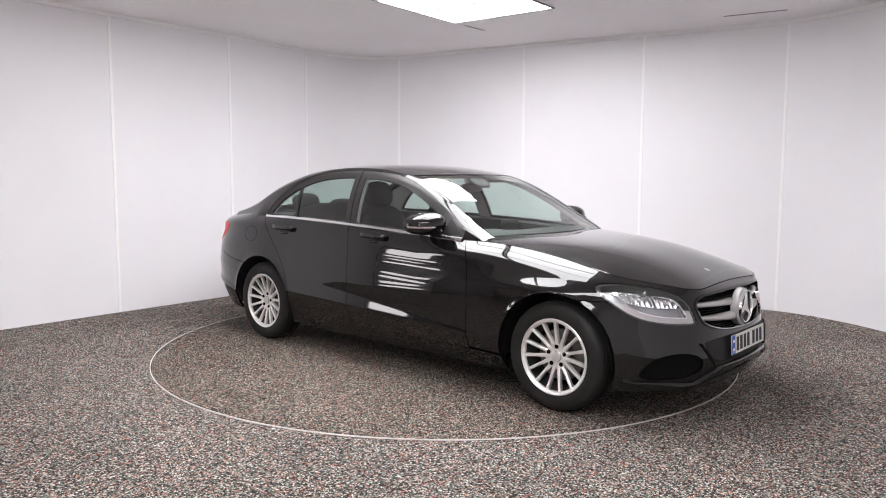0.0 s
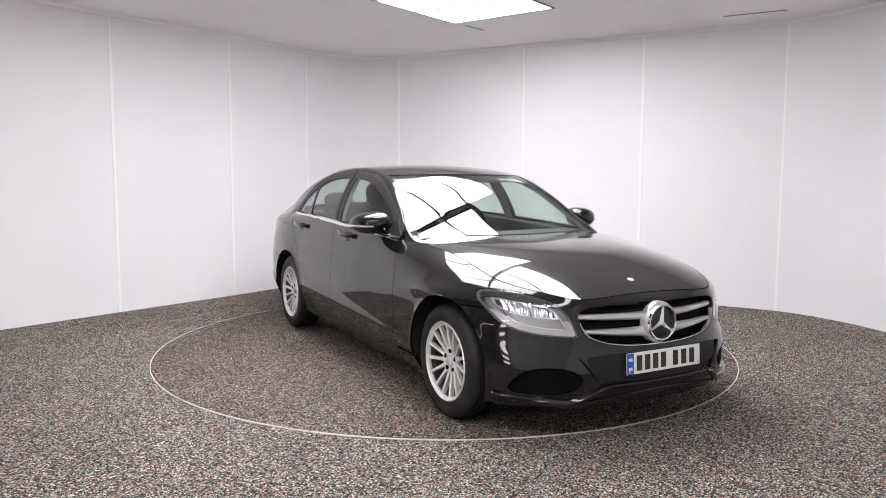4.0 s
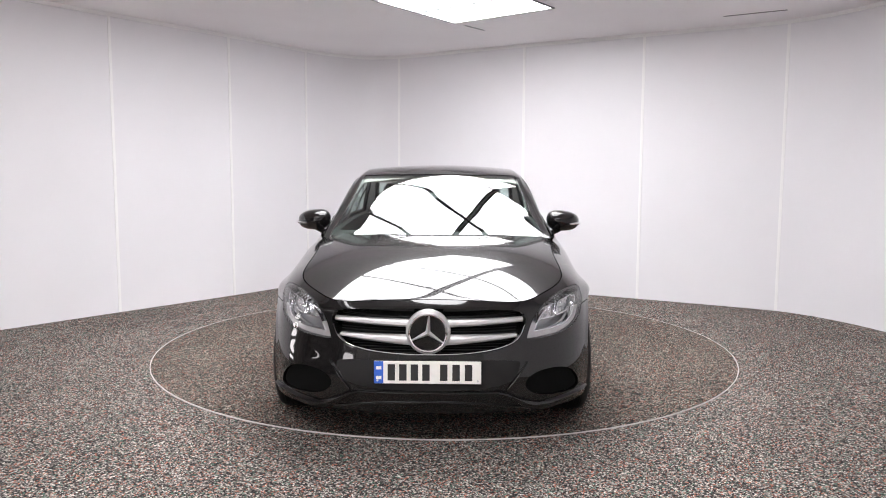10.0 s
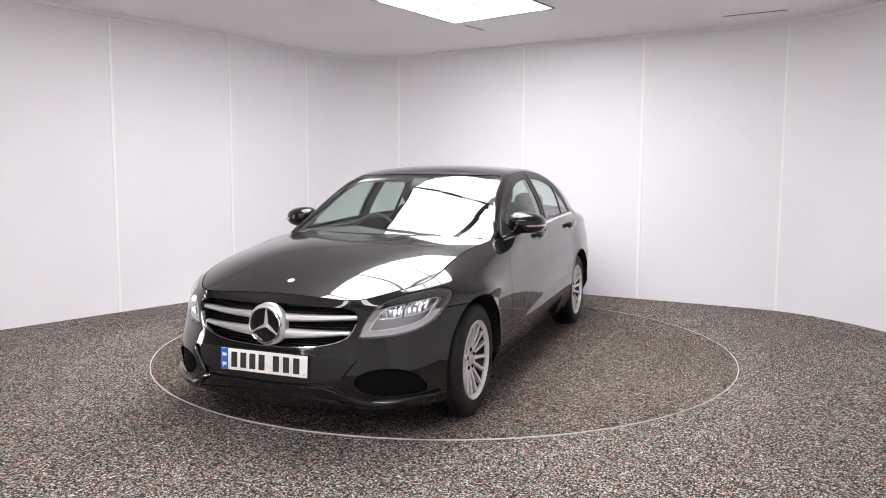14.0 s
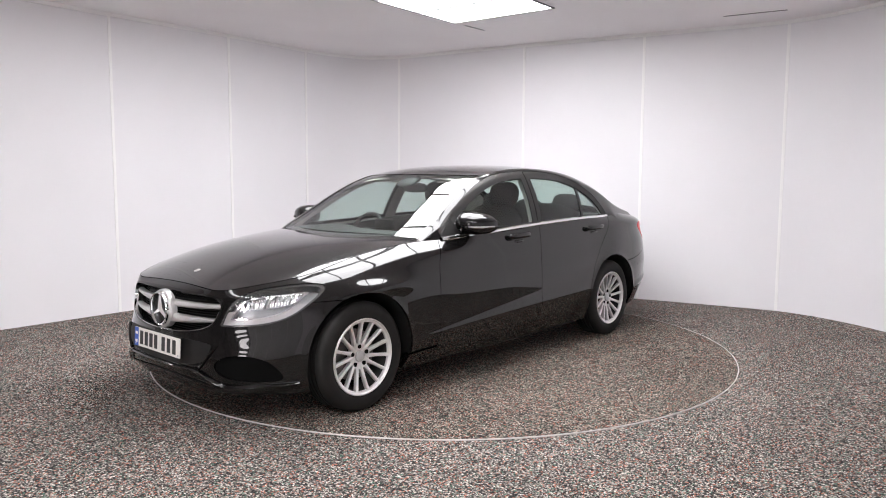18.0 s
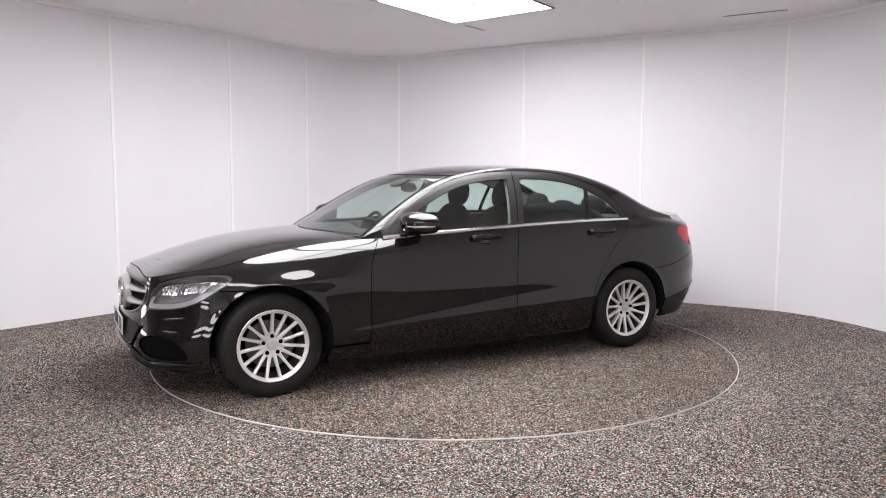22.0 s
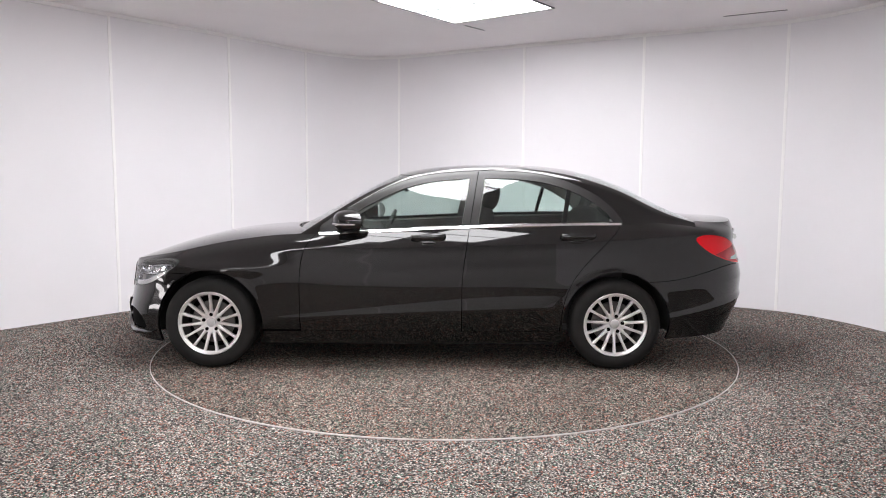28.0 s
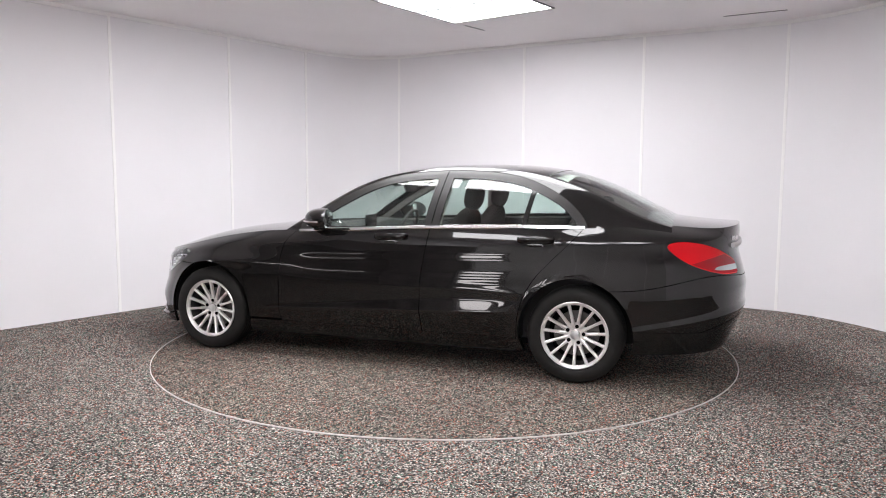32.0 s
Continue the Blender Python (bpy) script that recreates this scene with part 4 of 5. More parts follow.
BOWL_A = rounded([(0.568, 0.640), (0.572, 0.640), (0.660, 0.646), (0.664, 0.648), (0.670, 0.712), (0.666, 0.714), (0.610, 0.700), (0.586, 0.684)], 1)
BOWL_B = rounded([(0.682, 0.650), (0.686, 0.650), (0.752, 0.664), (0.776, 0.688), (0.786, 0.722), (0.782, 0.735), (0.700, 0.722), (0.690, 0.716)], 1)


def build_lamps(car):
    P, N = flank_grid(s_at(y=0.40), s_at(x=1.45), 0.45, 1.0, 0.006, 90)
    Y, Z = P[..., 1], P[..., 2]
    # upright flutes of the reflectors, bowed in towards their middle
    PF = P - N * (0.046 + 0.0035 * np.cos(Y * 2 * math.pi / 0.020) + 0.012 * np.cos((Z - 0.685) / 0.030))[..., None]
    NF = np.cross(np.gradient(PF, axis=0), np.gradient(PF, axis=1))
    NF = NF / np.maximum(np.linalg.norm(NF, axis=-1, keepdims=True), 1e-9)
    NF = NF * np.where(np.einsum("ijk,ijk->ij", NF, N) < 0, -1, 1)[..., None]
    lamp = inside(LAMP, Y, Z)
    low = 0.612 + 0.30 * np.clip(Y - 0.60, 0, 1) ** 1.15 - Z
    for mirror in (False, True):
        sg = -1 if mirror else 1
        unit = new("headlamp")
        unit.parent = car
        tagged(unit, "clear headlamp with silver reflectors")
        ob = sheet("lens", P, N, [lamp], M_LENS, unit, "clear curved lamp lens", 0.004, mirror)
        ob.visible_shadow = False
        sheet("housing", P - N * 0.075, N, [lamp + 0.02], M_HOUSING, unit, "dark grey lamp housing", 0.0, mirror)
        sheet("bezel", P - N * 0.010, N, [lamp + 0.002, 0.005 - lamp], M_BEZEL, unit, "dark lamp bezel", 0.06, mirror)
        sheet("light_guide", P - N * 0.018, N, [lamp - 0.006, 0.034 - lamp, low + 0.01], M_GUIDE, unit, "broad pale light guide along the lower edge", 0.05, mirror)
        sheet("guide_line", P - N * 0.014, N, [lamp - 0.034, 0.039 - lamp, low + 0.075], M_CHROME, unit, "thin chrome edge of the light guide", 0.03, mirror)
        for poly in (BOWL_A, BOWL_B):
            sheet("reflector", PF, NF, [inside(poly, Y, Z)], M_REFLECT, unit, "fluted chrome reflector", 0.03, mirror)
            sheet("reflector_rim", P - N * 0.034, N, [inside(poly, Y, Z) + 0.005, 0.0 - inside(poly, Y, Z)], M_CHROME, unit, "thin chrome reflector rim", 0.012, mirror)
        for y, z in ((0.620, 0.668), (0.728, 0.694)):
            c, d = nose_at(y, z, -0.060), nose_at(y, z, -0.028)
            bm = bmesh.new()
            rod(bm, (c.x, c.y * sg, c.z), (d.x + 0.004, d.y * sg, d.z), 0.011, 14, 0.008)
            part("bulb", bm, M_CLEAR, unit, "small glass bulb")


def build_grille(car):
    g = new("grille")
    g.parent = car
    tagged(g, "black radiator grille with silver louvres and round emblem")
    P, N = flank_grid(-s_at(y=0.60), s_at(y=0.60), 0.30, 1.0, 0.010, 80)
    Y, Z = P[..., 1], P[..., 2]
    f = inside(GRILLE, Y, Z)
    sheet("backing", P - N * 0.085, N, [f + 0.02], M_SHUT, g, "dark grille backing", 0.0)
    sheet("surround", P, N, [f + 0.002, 0.009 - f], M_GLOSS, g, "gloss black grille edge", 0.085, lift=0.004)
    sheet("bright_edge", P, N, [f - 0.008, 0.0125 - f, 0.62 - Z + 0.0 * Y], M_CHROME, g, "thin bright lower edge", 0.02, lift=0.003)
    # honeycomb bars of the mesh
    for k in range(-8, 9):
        z = 0.585 + k * 0.0135
        half = 0.46 - max(0.0, 0.56 - z) * 2.0
        if half > 0.1:
            bm = bmesh.new()
            tube(bm, [tuple(nose_at(y, z, -0.06)) for y in np.linspace(-half, half, 15)], 0.0028, 5)
            part("mesh_bar", bm, M_BLACK, g)
    for sgn in (1, -1):
        for name, z0, z1, h0, h1, y1 in (("louvre", 0.640, 0.648, 0.021, 0.013, 0.475), ("louvre", 0.556, 0.572, 0.026, 0.010, 0.445)):
            ys = np.linspace(0.075, y1, 14)
            t = (ys - 0.075) / (y1 - 0.075)
            band(name, [(sgn * y, z0 + (z1 - z0) * a) for y, a in zip(ys, t)], h0 + (h1 - h0) * t ** 1.2, 0.016, M_SILVER, g, "matt silver louvre", lift=-0.028)
    # round emblem: ring and three tapering arms
    c = nose_at(0.0, 0.592, 0.012)
    em = Matrix.Translation(c) @ pose(0, 0, 0, 0, -4, -90)
    bm = bmesh.new()
    lathe(bm, [(0.084, 0.0), (0.086, 0.008), (0.092, 0.010), (0.096, 0.006), (0.097, -0.012), (0.084, -0.012)], 56, em, closed=True)
    part("emblem_ring", bm, M_CHROME, g, "chrome emblem ring")
    bm = bmesh.new()
    lathe(bm, [(0.0005, -0.010), (0.0845, -0.010), (0.0845, -0.014), (0.0005, -0.014)], 48, em)
    part("emblem_disc", bm, M_GLOSS, g, "black emblem disc")
    bm = bmesh.new()
    lathe(bm, [(0.096, -0.004), (0.108, -0.016), (0.110, -0.05), (0.096, -0.05)], 48, em, closed=True)
    part("emblem_collar", bm, M_SILVER, g, "matt silver emblem collar")
    for k in range(3):
        bm = bmesh.new()
        v = [bm.verts.new(p) for p in ((-0.0135, -0.009, -0.008), (0.0135, -0.009, -0.008), (0.0035, -0.006, 0.085), (-0.0035, -0.006, 0.085), (0, 0.011, 0.0), (0, 0.003, 0.085))]
        for f4 in ((0, 4, 5, 3), (4, 1, 2, 5), (0, 1, 4), (3, 5, 2), (0, 3, 2, 1)):
            bm.faces.new([v[i] for i in f4])
        bm.transform(em @ Matrix.Rotation(k * 2 * math.pi / 3, 4, "Y"))
        part("emblem_arm", bm, M_ALLOY, g, "tapered chrome emblem arm", smooth=False)


def build_nose(car):
    # intakes beside the plate
    P, N = flank_grid(-s_at(x=1.6), s_at(x=1.6), 0.05, 0.6, 0.012, 60)
    Y, Z = P[..., 1], P[..., 2]
    f = inside(INTAKE, np.abs(Y), Z)
    for sgn in (1, -1):
        unit = new("side_intake")
        unit.parent = car
        sheet("backing", P - N * 0.022, N, [f + 0.012, sgn * Y], M_BLACK, unit, "black intake insert", 0.0)
        for k in range(16):
            z = 0.275 + k * 0.0095
            ys = [y for y in np.linspace(0.44, 0.80, 40) if inside(INTAKE, np.array([y]), np.array([z]))[0] > 0.006]
            if len(ys) > 3:
                bm = bmesh.new()
                tube(bm, [tuple(nose_at(sgn * y, z, -0.019)) for y in ys[::2]], 0.0020, 5)
                part("mesh_bar", bm, M_BLACK, unit)
        # sweeping lip under the intake, up beside the plate
        line = [(0.815, 0.252), (0.79, 0.245), (0.75, 0.237), (0.68, 0.226), (0.60, 0.213), (0.54, 0.210), (0.49, 0.226), (0.44, 0.256), (0.39, 0.287), (0.34, 0.302)]
        band("lip_blade", [(sgn * y, z) for y, z in line], [0.005, 0.010, 0.016, 0.022, 0.026, 0.027, 0.024, 0.018, 0.013, 0.010], 0.018, M_PAINT, car, "gloss black sweeping lip blade", lift=0.006)
        line = [(0.385, 0.312), (0.42, 0.350), (0.455, 0.395), (0.488, 0.440)]
        band("plate_cheek", [(sgn * y, z) for y, z in line], [0.008, 0.010, 0.008, 0.003], 0.014, M_PAINT, car, "gloss black cheek beside the plate", lift=0.0)
    low = rounded([(-0.44, 0.462), (0.44, 0.462), (0.46, 0.42), (0.38, 0.312), (-0.38, 0.312), (-0.46, 0.42)], 2)
    sheet("lower_intake", P, N, [inside(low, Y, Z)], M_BLACK, car, "black lower intake panel", 0.01, lift=0.0025)
    band("centre_blade", [(y, 0.302) for y in np.linspace(-0.35, 0.35, 15)], [0.009] * 15, 0.016, M_PAINT, car, "gloss black blade under the plate", lift=0.004)
    ys = np.linspace(-0.50, 0.50, 31)
    band("front_splitter", [(y, 0.252 - 0.045 * (y / 0.5) ** 2) for y in ys], [0.008] * 31, 0.012, M_GLOSS, car, "black front splitter", lift=-0.004)
    # bonnet badge: a plain small disc
    BADGE_X = 1.945
    z = float(hood_z(np.array(BADGE_X), np.array(0.0)))
    bm = bmesh.new()
    lathe(bm, [(0.0005, 0.003), (0.015, 0.0028), (0.019, 0.0015), (0.021, -0.004)], 28, Matrix.Translation((BADGE_X, 0, z + 0.001)) @ Matrix.Rotation(math.atan2(-float(hood_mid(BADGE_X + 0.02) - hood_mid(BADGE_X - 0.02)), 0.04), 4, "Y") @ Matrix.Rotation(radians(90), 4, "X"))
    badge = part("bonnet_badge", bm, M_SILVER, car, "small round silver bonnet badge")
    # number plate: white board, blue end band and seven dark bars
    plate = new("number_plate")
    plate.parent = car
    tagged(plate, "white number plate with a blue band and dark bars")
    plate.matrix_basis = pose(2.208, 0, 0.405, 0, -3.0, 0)
    bm = bmesh.new()
    box(bm, (0, 0, 0), (0.006, 0.520, 0.111))
    part("plate_board", bm, M_PLATE, plate, "white plate board", bevel=0.003)
    bm = bmesh.new()
    box(bm, (0.0035, -0.2375, 0), (0.002, 0.045, 0.108))
    part("plate_band", bm, M_BLUE, plate, "blue end band")
    for y in (-0.176, -0.120, -0.064, -0.008, 0.078, 0.138, 0.198):
        bm = bmesh.new()
        box(bm, (0.0035, y, 0), (0.002, 0.036, 0.079))
        part("plate_bar", bm, M_INK, plate)
    for y, z in ((-0.237, 0.022), (-0.237, -0.026)):
        bm = bmesh.new()
        box(bm, (0.0048, y, z), (0.001, 0.026, 0.016))
        part("band_mark", bm, M_PLATE, plate)
    for sy in (1, -1):
        bm = bmesh.new()
        rod(bm, (0.003, sy * 0.243, -0.040), (0.006, sy * 0.243, -0.040), 0.005, 10)
        part("plate_screw", bm, M_SILVER, plate)


def build_mirror(car, sg):
    unit = new("door_mirror")
    unit.parent = car
    tagged(unit, "black door mirror with a silver turn signal strip")
    bm = bmesh.new()
    ellipsoid(bm, (0, 0, 0), (0.122, 0.118, 0.080), 2.5, 36, 20)
    for v in bm.verts:
        if v.co.x < -0.050:
            v.co.x = -0.050 + (v.co.x + 0.050) * 0.05
        t = (v.co.y + 0.118) / 0.236
        v.co.z *= 0.80 + 0.22 * (1 - t)
        v.co.z += 0.012 * (1 - t)
        v.co.x -= 0.055 * t * t
    bm.transform(pose(0.440, 0, 1.034, 0, 0, 0) @ pose(0, 0.890, 0))
    if sg < 0:
        bm.transform(Matrix.Diagonal((1, -1, 1, 1)))
    shell = part("mirror_shell", bm, M_PAINT, unit, "glossy black mirror shell")
    bm = bmesh.new()
    ellipsoid(bm, (0.390, sg * 0.885, 1.038), (0.012, 0.094, 0.062), 3.2)
    part("mirror_face", bm, M_MIRROR, unit, "mirror glass")
    # turn signal strip along the front
    bm = bmesh.new()
    pts = []
    for k in range(12):
        a = radians(10 + k * 9.5)
        pts.append((0.440 + 0.119 * math.cos(a - 0.2) ** 0.8 if math.cos(a - 0.2) > 0 else 0.440, sg * (0.890 + 0.1205 * math.sin(a) ** 0.8), 1.023))
    pts = [(p[0] - 0.055 * ((abs(p[1]) - 0.890 + 0.118) / 0.236) ** 2 + 0.003, p[1], p[2]) for p in pts]
    tube(bm, pts, 0.008, 8, 1.1)
    part("turn_signal", bm, M_CHROME, unit, "silver turn signal strip")
    # foot on the door
    bm = bmesh.new()
    tube(bm, [(0.515, sg * 0.785, 0.958), (0.500, sg * 0.81, 0.962), (0.48, sg * 0.84, 0.972), (0.46, sg * 0.87, 0.988)], 0.034, 12, 0.45)
    part("mirror_foot", bm, M_GLOSS, unit, "black mirror foot")
    # triangle trim on the window
    bm = bmesh.new()
    tri = [(0.655, 0.967), (0.470, 0.967), (0.520, 1.075)]
    a = [bm.verts.new((x, sg * (float(cabin_y(np.array(x), np.array(z))) + 0.004), z)) for x, z in tri]
    b = [bm.verts.new((x, sg * (float(cabin_y(np.array(x), np.array(z))) - 0.012), z)) for x, z in tri]
    bm.faces.new(a)
    bm.faces.new(b[::-1])
    for k in range(3):
        bm.faces.new((a[k], a[(k + 1) % 3], b[(k + 1) % 3], b[k]))
    part("window_triangle", bm, M_BLACK, unit, "black mirror triangle", smooth=False)


def build_handles(car):
    for sg in (1, -1):
        for x, z in ((-0.108, 0.918), (-1.150, 0.928)):
            y = side_at(x, z)
            unit = new("door_handle")
            unit.parent = car
            tagged(unit, "black door handle over a round scoop")
            bm = bmesh.new()
            ellipsoid(bm, (x, sg * (y - 0.002), z - 0.006), (0.108, 0.0085, 0.036), 2.2)
            part("scoop", bm, M_GLOSS, unit, "dark handle scoop")
            # added bulge: catches the highlight that the hollow bowl would show
            bm = bmesh.new()
            ellipsoid(bm, (x, sg * (y + 0.002), z - 0.030), (0.062, 0.011, 0.013), 2.2)
            part("scoop_glint", bm, M_PAINT, unit, "added glossy bulge for the glint in the scoop")
            bm = bmesh.new()
            pts = [(x + 0.112 * math.cos(a), sg * (y + 0.012 + 0.026 * math.sin(a) ** 0.6), z + 0.012 - 0.004 * math.cos(a)) for a in (math.pi * k / 14 for k in range(15))]
            tube(bm, pts, 0.012, 10, 1.6)
            part("grip", bm, M_PAINT, unit, "glossy black grip")


def build_tail(car):
    P, N = tail_grid()
    X, Y, Z = P[..., 0], P[..., 1], P[..., 2]
    lamp = inside(TAIL_LAMP, X, Z)
    rev = inside(rounded([(-2.30, 0.795), (-2.42, 0.800), (-2.46, 0.765), (-2.33, 0.762), (-2.24, 0.775)], 2), X, Z)
    for mirror in (False, True):
        sheet("lamp_field", P, N, [lamp - 0.006, 0.845 - 0.30 * (X + 2.25) - Z + 0.0 * X, 0.004 - rev, Y - 0.50], M_DUSK, car, "dark red lower lamp field", 0.004, mirror, lift=0.0035)
        sheet("reverse_lamp", P, N, [rev, lamp - 0.004, Y - 0.50], M_CLEAR, car, "white reversing lens", 0.006, mirror, lift=0.004)
    sheet("tail_skirt", P, N, [arch(P), 0.375 + 0.0 * X - Z + 0.35 * np.clip(X + 2.2, -1, 0) * -1, -1.75 - X], M_GLOSS, car, "black tail skirt", 0.01, lift=0.003)
    def tail_at(y, z, lift):
        d = ((Y - y) ** 2 + (Z - z) ** 2).ravel()
        k = d.argmin()
        return Vector((float(P.reshape(-1, 3)[k][0]), y, z)) + Vector(N.reshape(-1, 3)[k]) * lift
    bm = bmesh.new()
    tube(bm, [tail_at(y, 0.915, 0.010) for y in np.linspace(-0.50, 0.50, 25)], 0.014, 8, 1.2)
    part("boot_strip", bm, M_SILVER, car, "chrome boot lid strip")
    for k in range(4):
        bm = bmesh.new()
        c = tail_at(0.47 - k * 0.030, 0.960, 0.004)
        box(bm, c, (0.008, 0.020, 0.026))
        part("badge_bar", bm, M_CHROME, car, "small chrome badge bar")
    bm = bmesh.new()
    tube(bm, [(-2.405 + 0.16 * (abs(y) / 0.6) ** 2.4, y, 1.028 - 0.03 * (abs(y) / 0.6) ** 2) for y in np.linspace(-0.5, 0.5, 21)], 0.014, 8, 0.6)
    part("boot_edge", bm, M_PAINT, car, "gloss black boot lid edge")


M_DUSK = material("lamp_dark_red", (0.42, 0.003, 0.010), 0.25, spec=0.2, coat=0.3)
M_HOUSING = material("lamp_housing", (0.42, 0.42, 0.43), 0.30, metal=0.7, bump=(45, 0.2))
M_BEZEL = material("lamp_bezel", (0.16, 0.16, 0.16), 0.22, metal=0.5, bump=(60, 0.06))
M_GUIDE = material("lamp_guide", (0.52, 0.50, 0.50), 0.28, metal=0.45, bump=(40, 0.1))
build_lamps(CAR)
build_grille(CAR)
build_nose(CAR)
for sd in (1, -1):
    build_mirror(CAR, sd)
build_handles(CAR)
build_tail(CAR)


# ---- inside of the car ----
def cushion(bm, m, size, power=3.0):
    t = bmesh.new()
    ellipsoid(t, (0, 0, 0), size, power, 28, 14)
    t.transform(m)
    me = bpy.data.meshes.new("tmp")
    t.to_mesh(me)
    bm.from_mesh(me)
    bpy.data.meshes.remove(me)
    t.free()


def build_seat(car, x, y, lean=-20):
    seat = new("front_seat")
    seat.parent = car
    tagged(seat, "dark grey fabric front seat with headrest")
    bm = bmesh.new()
    cushion(bm, pose(x, y, 0.50, 0, -4), (0.27, 0.255, 0.09))
    part("cushion", bm, M_FABRIC, seat)
    bm = bmesh.new()
    cushion(bm, pose(x - 0.32, y, 0.80, 0, lean), (0.085, 0.245, 0.34), 2.8)
    part("backrest", bm, M_FABRIC, seat)
    bm = bmesh.new()
    cushion(bm, pose(x - 0.455, y, 1.205, 0, lean * 0.6), (0.060, 0.135, 0.105), 2.6)
    part("headrest", bm, M_FABRIC, seat, "dark padded headrest")
    for dy in (0.06, -0.06):
        bm = bmesh.new()
        rod(bm, (x - 0.405, y + dy, 1.03), (x - 0.445, y + dy, 1.16), 0.007, 8)
        part("headrest_post", bm, M_CHROME, seat)


def build_inside(car):
    for y in (0.36, -0.36):
        build_seat(car, -0.12, y)
    bench = new("rear_bench")
    bench.parent = car
    tagged(bench, "dark grey fabric rear bench with headrests")
    bm = bmesh.new()
    cushion(bm, pose(-0.95, 0, 0.50, 0, -4), (0.27, 0.64, 0.10), 4)
    part("cushion", bm, M_FABRIC, bench)
    bm = bmesh.new()
    cushion(bm, pose(-1.28, 0, 0.80, 0, -24), (0.09, 0.64, 0.33), 4)
    part("backrest", bm, M_FABRIC, bench)
    for y in (0.40, 0.0, -0.40):
        bm = bmesh.new()
        cushion(bm, pose(-1.44, y, 1.115 if y else 1.075, 0, -16), (0.055, 0.135, 0.085 if y else 0.07), 2.8)
        part("headrest", bm, M_FABRIC, bench, "dark padded headrest")
    bm = bmesh.new()
    box(bm, (-1.62, 0, 1.005), (0.44, 1.20, 0.03))
    part("parcel_shelf", bm, M_DASH, car, "dark parcel shelf", bevel=0.01)
    # tub: floor, bulkheads and door cards
    bm = bmesh.new()
    box(bm, (-0.3, 0, 0.27), (2.6, 1.44, 0.04))
    part("cabin_floor", bm, M_DASH, car, "dark cabin carpet")
    for sg in (1, -1):
        bm = bmesh.new()
        x = np.linspace(0.72, -1.5, 24)
        rows = [[bm.verts.new((a, sg * (belt_y(a) - o), z)) for o, z in ((0.035, belt_z(a) - 0.012), (0.075, belt_z(a) - 0.02), (0.095, 0.80), (0.085, 0.30))] for a in x]
        for r, q in zip(rows, rows[1:]):
            for k in range(3):
                bm.faces.new((r[k], r[k + 1], q[k + 1], q[k]))
        part("door_card", bm, M_DASH, car, "dark door lining")
    # dashboard
    dash = new("dashboard")
    dash.parent = car
    tagged(dash, "dark soft dashboard with a centre screen")
    bm = bmesh.new()
    prof = [(0.90, 0.955), (0.72, 0.962), (0.56, 0.965), (0.46, 0.945), (0.42, 0.88), (0.46, 0.74), (0.52, 0.60), (0.90, 0.60)]
    for y0, y1 in ((-0.70, 0.70),):
        ys = np.linspace(y0, y1, 16)
        rows = [[bm.verts.new((x - 0.10 * (abs(y) / 0.7) ** 2, y, z + (0.025 * math.exp(-((y + 0.36) / 0.16) ** 2) if 0.4 < x < 0.7 else 0))) for x, z in prof] for y in ys]
        for r, q in zip(rows, rows[1:]):
            for k in range(len(prof)):
                bm.faces.new((r[k], r[(k + 1) % len(prof)], q[(k + 1) % len(prof)], q[k]))
        bm.faces.new(rows[0])
        bm.faces.new(rows[-1][::-1])
    part("dash_body", bm, M_DASH, dash)
    bm = bmesh.new()
    box(bm, (0.435, 0.02, 0.975), (0.016, 0.20, 0.115), pose(0, 0, 0))
    part("centre_screen", bm, M_GLOSS, dash, "black centre screen", bevel=0.006)
    bm = bmesh.new()
    box(bm, (0.20, 0, 0.50), (0.9, 0.22, 0.36))
    part("centre_console", bm, M_DASH, dash, "dark centre console", bevel=0.03)
    # steering wheel on the right
    wheel = new("steering_wheel")
    wheel.parent = car
    tagged(wheel, "dark steering wheel on the right")
    wm = pose(0.27, -0.36, 0.885, 0, -22, 0)
    bm = bmesh.new()
    tube(bm, [tuple(wm @ Vector((0, 0.182 * math.cos(a), 0.182 * math.sin(a)))) for a in (k * 2 * math.pi / 40 for k in range(40))], 0.015, 10, closed=True)
    part("wheel_ring", bm, M_DASH, wheel)
    bm = bmesh.new()
    cushion(bm, wm, (0.035, 0.075, 0.062), 2.6)
    part("wheel_boss", bm, M_DASH, wheel)
    for a in (0.0, math.pi, -math.pi / 2):
        bm = bmesh.new()
        rod(bm, wm @ Vector((0, 0.05 * math.cos(a), 0.05 * math.sin(a))), wm @ Vector((0, 0.175 * math.cos(a), 0.175 * math.sin(a))), 0.014, 8)
        part("wheel_spoke", bm, M_SILVER, wheel)
    # inside mirror and its sensor block
    unit = new("inside_mirror")
    unit.parent = car
    tagged(unit, "dark interior mirror on a sensor block")
    bm = bmesh.new()
    cushion(bm, pose(0.085, 0, 1.262, 0, 10), (0.022, 0.125, 0.036), 3)
    part("mirror_body", bm, M_DASH, unit)
    bm = bmesh.new()
    cushion(bm, pose(0.150, 0, 1.310, 0, 26), (0.085, 0.085, 0.020), 3)
    part("sensor_block", bm, M_DASH, unit)
    for y in (0.34, -0.34):
        bm = bmesh.new()
        box(bm, (0, 0, 0), (0.15, 0.32, 0.014), pose(-0.035, y, 1.318, 0, 8))
        part("sun_visor", bm, M_LINER, car, "pale folded sun visor", bevel=0.006)
    # roof lining and pillar linings
    Xg, Tg = np.meshgrid(np.linspace(-1.30, 0.12, 40), np.linspace(-0.96, 0.96, 24), indexing="ij")
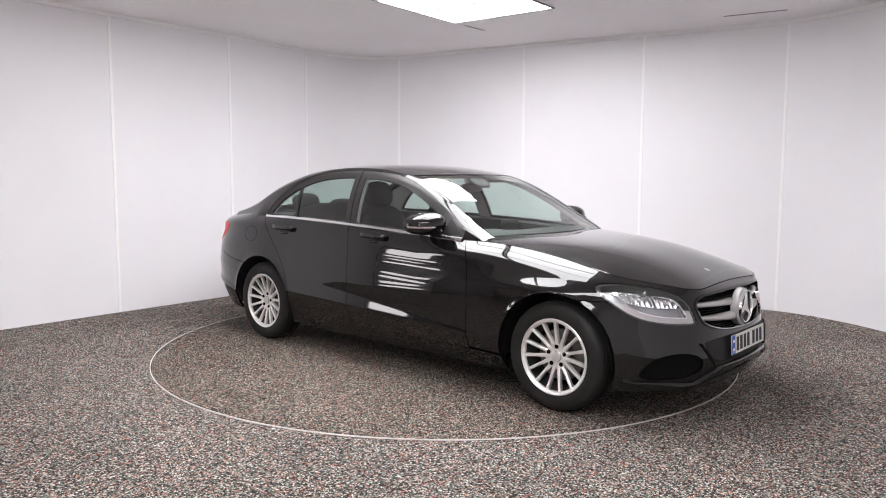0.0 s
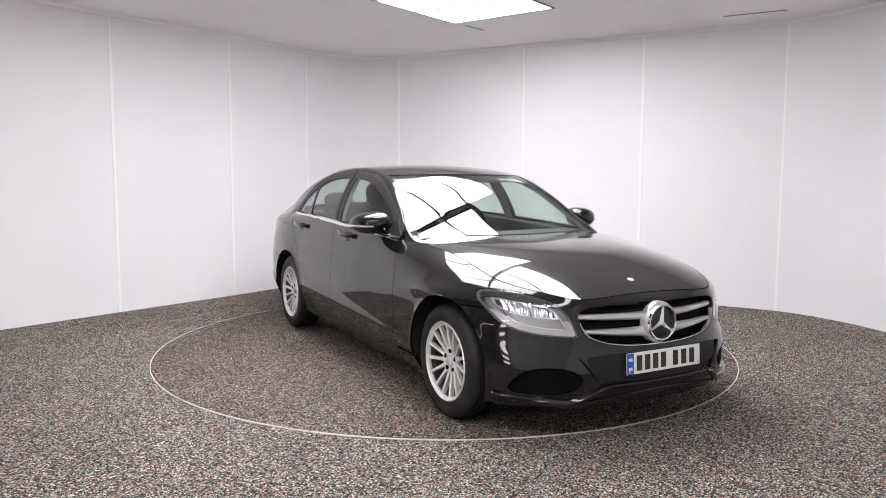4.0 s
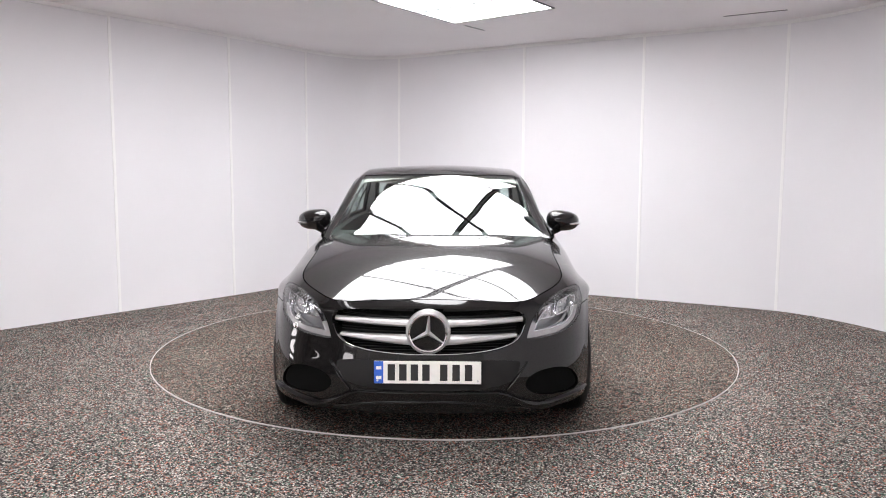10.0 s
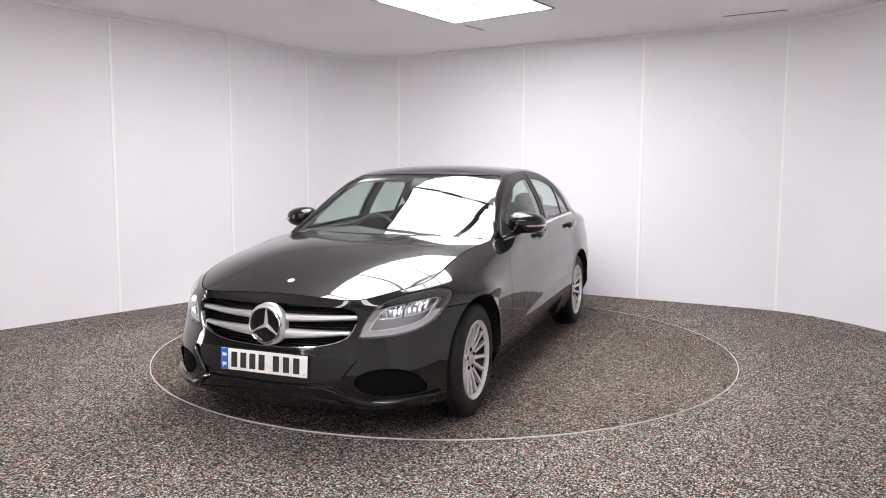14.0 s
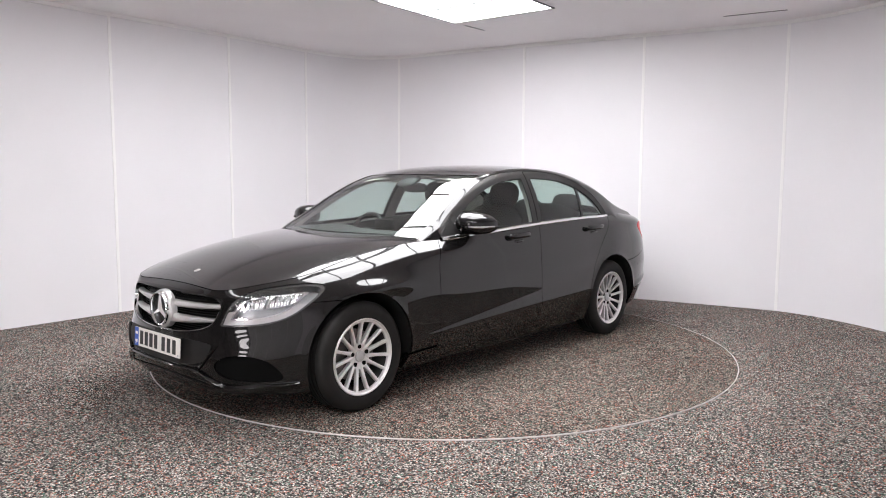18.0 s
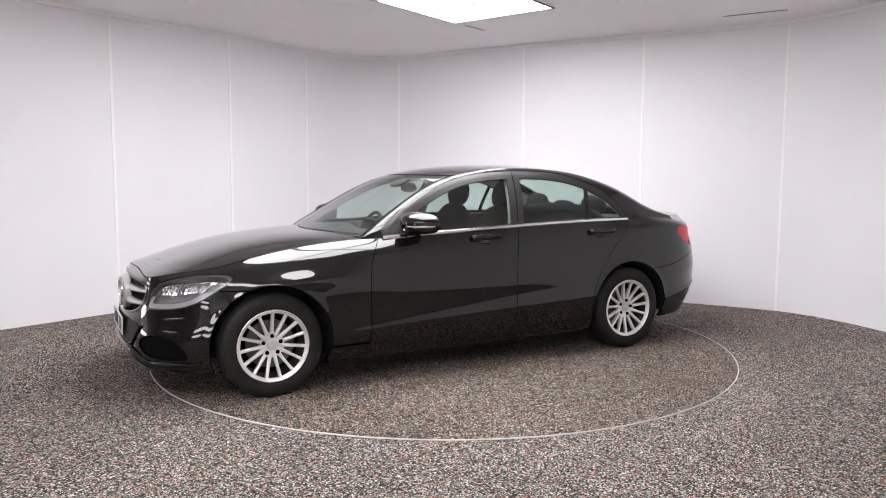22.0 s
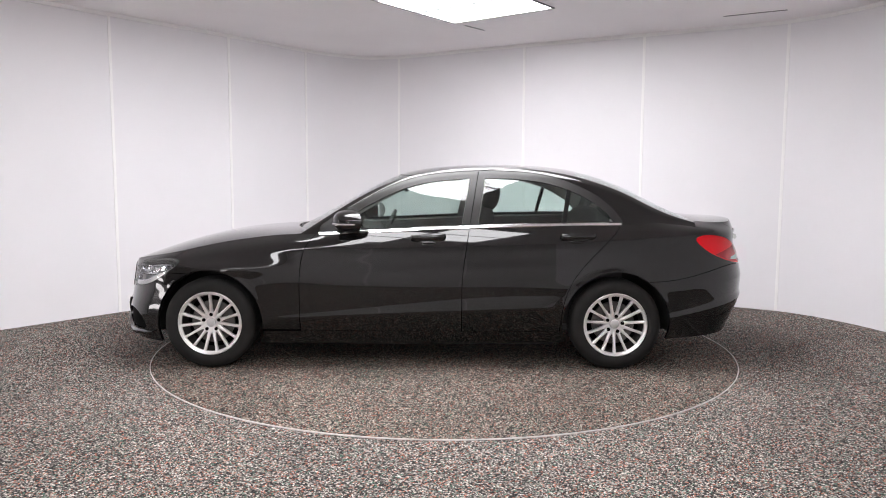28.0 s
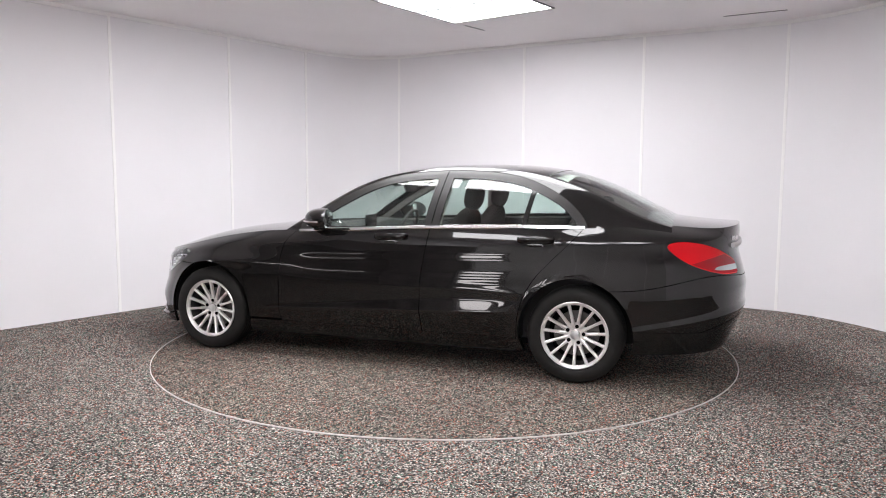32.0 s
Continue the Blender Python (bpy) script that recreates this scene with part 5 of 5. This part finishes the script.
    P, N = crown(Xg, Tg), normals_of(crown, Xg, Tg, 0.003)
    N = N * np.where(N[..., 2:3] < 0, -1, 1)
    sheet("roof_lining", P - N * 0.03, -N, [np.ones(Xg.shape)], M_LINER, car, "pale cloth roof lining", 0.0)
    xs, zs = np.linspace(-1.9, 0.80, 140), np.linspace(0.0, 1.0, 30)
    Xg, Zg = np.meshgrid(xs, zs, indexing="ij")
    low, top = belt_z(Xg) - 0.02, rail_z(Xg) - 0.015
    Zg = low + (np.maximum(top, low + 0.002) - low) * Zg
    P, N = cabin(Xg, Zg), normals_of(cabin, Xg, Zg, 0.004)
    N = N * np.where(N[..., 1:2] < 0, -1, 1)
    win = inside(WINDOW, Xg, Zg)
    post = np.abs(Xg - door_mid(Zg)) - 0.06
    for mirror in (False, True):
        sheet("pillar_lining", P - N * 0.035, -N, [0.012 - win, top - low - 0.01], M_PILLAR, car, "pale pillar lining", 0.0, mirror)
        sheet("post_lining", P - N * 0.04, -N, [win, -post], M_PILLAR, car, "pale centre post lining", 0.0, mirror)
    # cowl and wipers at the foot of the windscreen
    bm = bmesh.new()
    ys = np.linspace(-0.70, 0.70, 25)
    rows = []
    for y in ys:
        xb = 0.93 - 0.20 * (abs(y) / 0.6) ** 2.2
        z = float(hood_z(np.array(xb), np.array(y))) - 0.016
        rows.append([bm.verts.new((xb + 0.05, y, z - 0.01)), bm.verts.new((xb - 0.03, y, z)), bm.verts.new((xb - 0.12, y, z + 0.01)), bm.verts.new((xb - 0.12, y, z - 0.05)), bm.verts.new((xb + 0.05, y, z - 0.05))])
    for r, q in zip(rows, rows[1:]):
        for k in range(5):
            bm.faces.new((r[k], r[(k + 1) % 5], q[(k + 1) % 5], q[k]))
    part("cowl", bm, M_BLACK, car, "black plastic cowl panel")
    for y0, y1 in ((-0.10, 0.52), (-0.62, 0.02)):
        bm = bmesh.new()
        pts = []
        for k in range(9):
            y = y0 + (y1 - y0) * k / 8
            xb = 0.928 - 0.20 * (abs(y) / 0.6) ** 2.2
            pts.append((xb, y, float(hood_z(np.array(xb), np.array(y))) - 0.002))
        tube(bm, pts, 0.006, 6)
        part("wiper", bm, M_BLACK, car, "black wiper blade")


build_inside(CAR)


# ---- motion: the turntable turns evenly and carries the car ----
TURN = [(0.0, -41.53), (2.0, -51.14), (4.0, -60.92), (6.0, -70.86), (8.0, -80.92), (10.0, -91.07), (12.0, -101.26), (14.0, -111.44), (16.0, -121.56), (18.0, -131.58), (20.0, -141.48), (22.0, -151.24), (24.0, -160.88), (26.0, -170.44), (28.0, -179.99), (30.0, -189.64), (32.0, -199.55)]      # seconds and heading of the car, degrees


def motions():
    rows = [(t, Matrix.Rotation(radians(a), 4, "Z")) for t, a in TURN]
    walk(TABLE, [(t, m @ pose(0, 0, 0)) for t, m in rows])
    walk(CAR, [(t, m @ pose(0.2217, -0.0340, 0.0)) for t, m in rows])


motions()
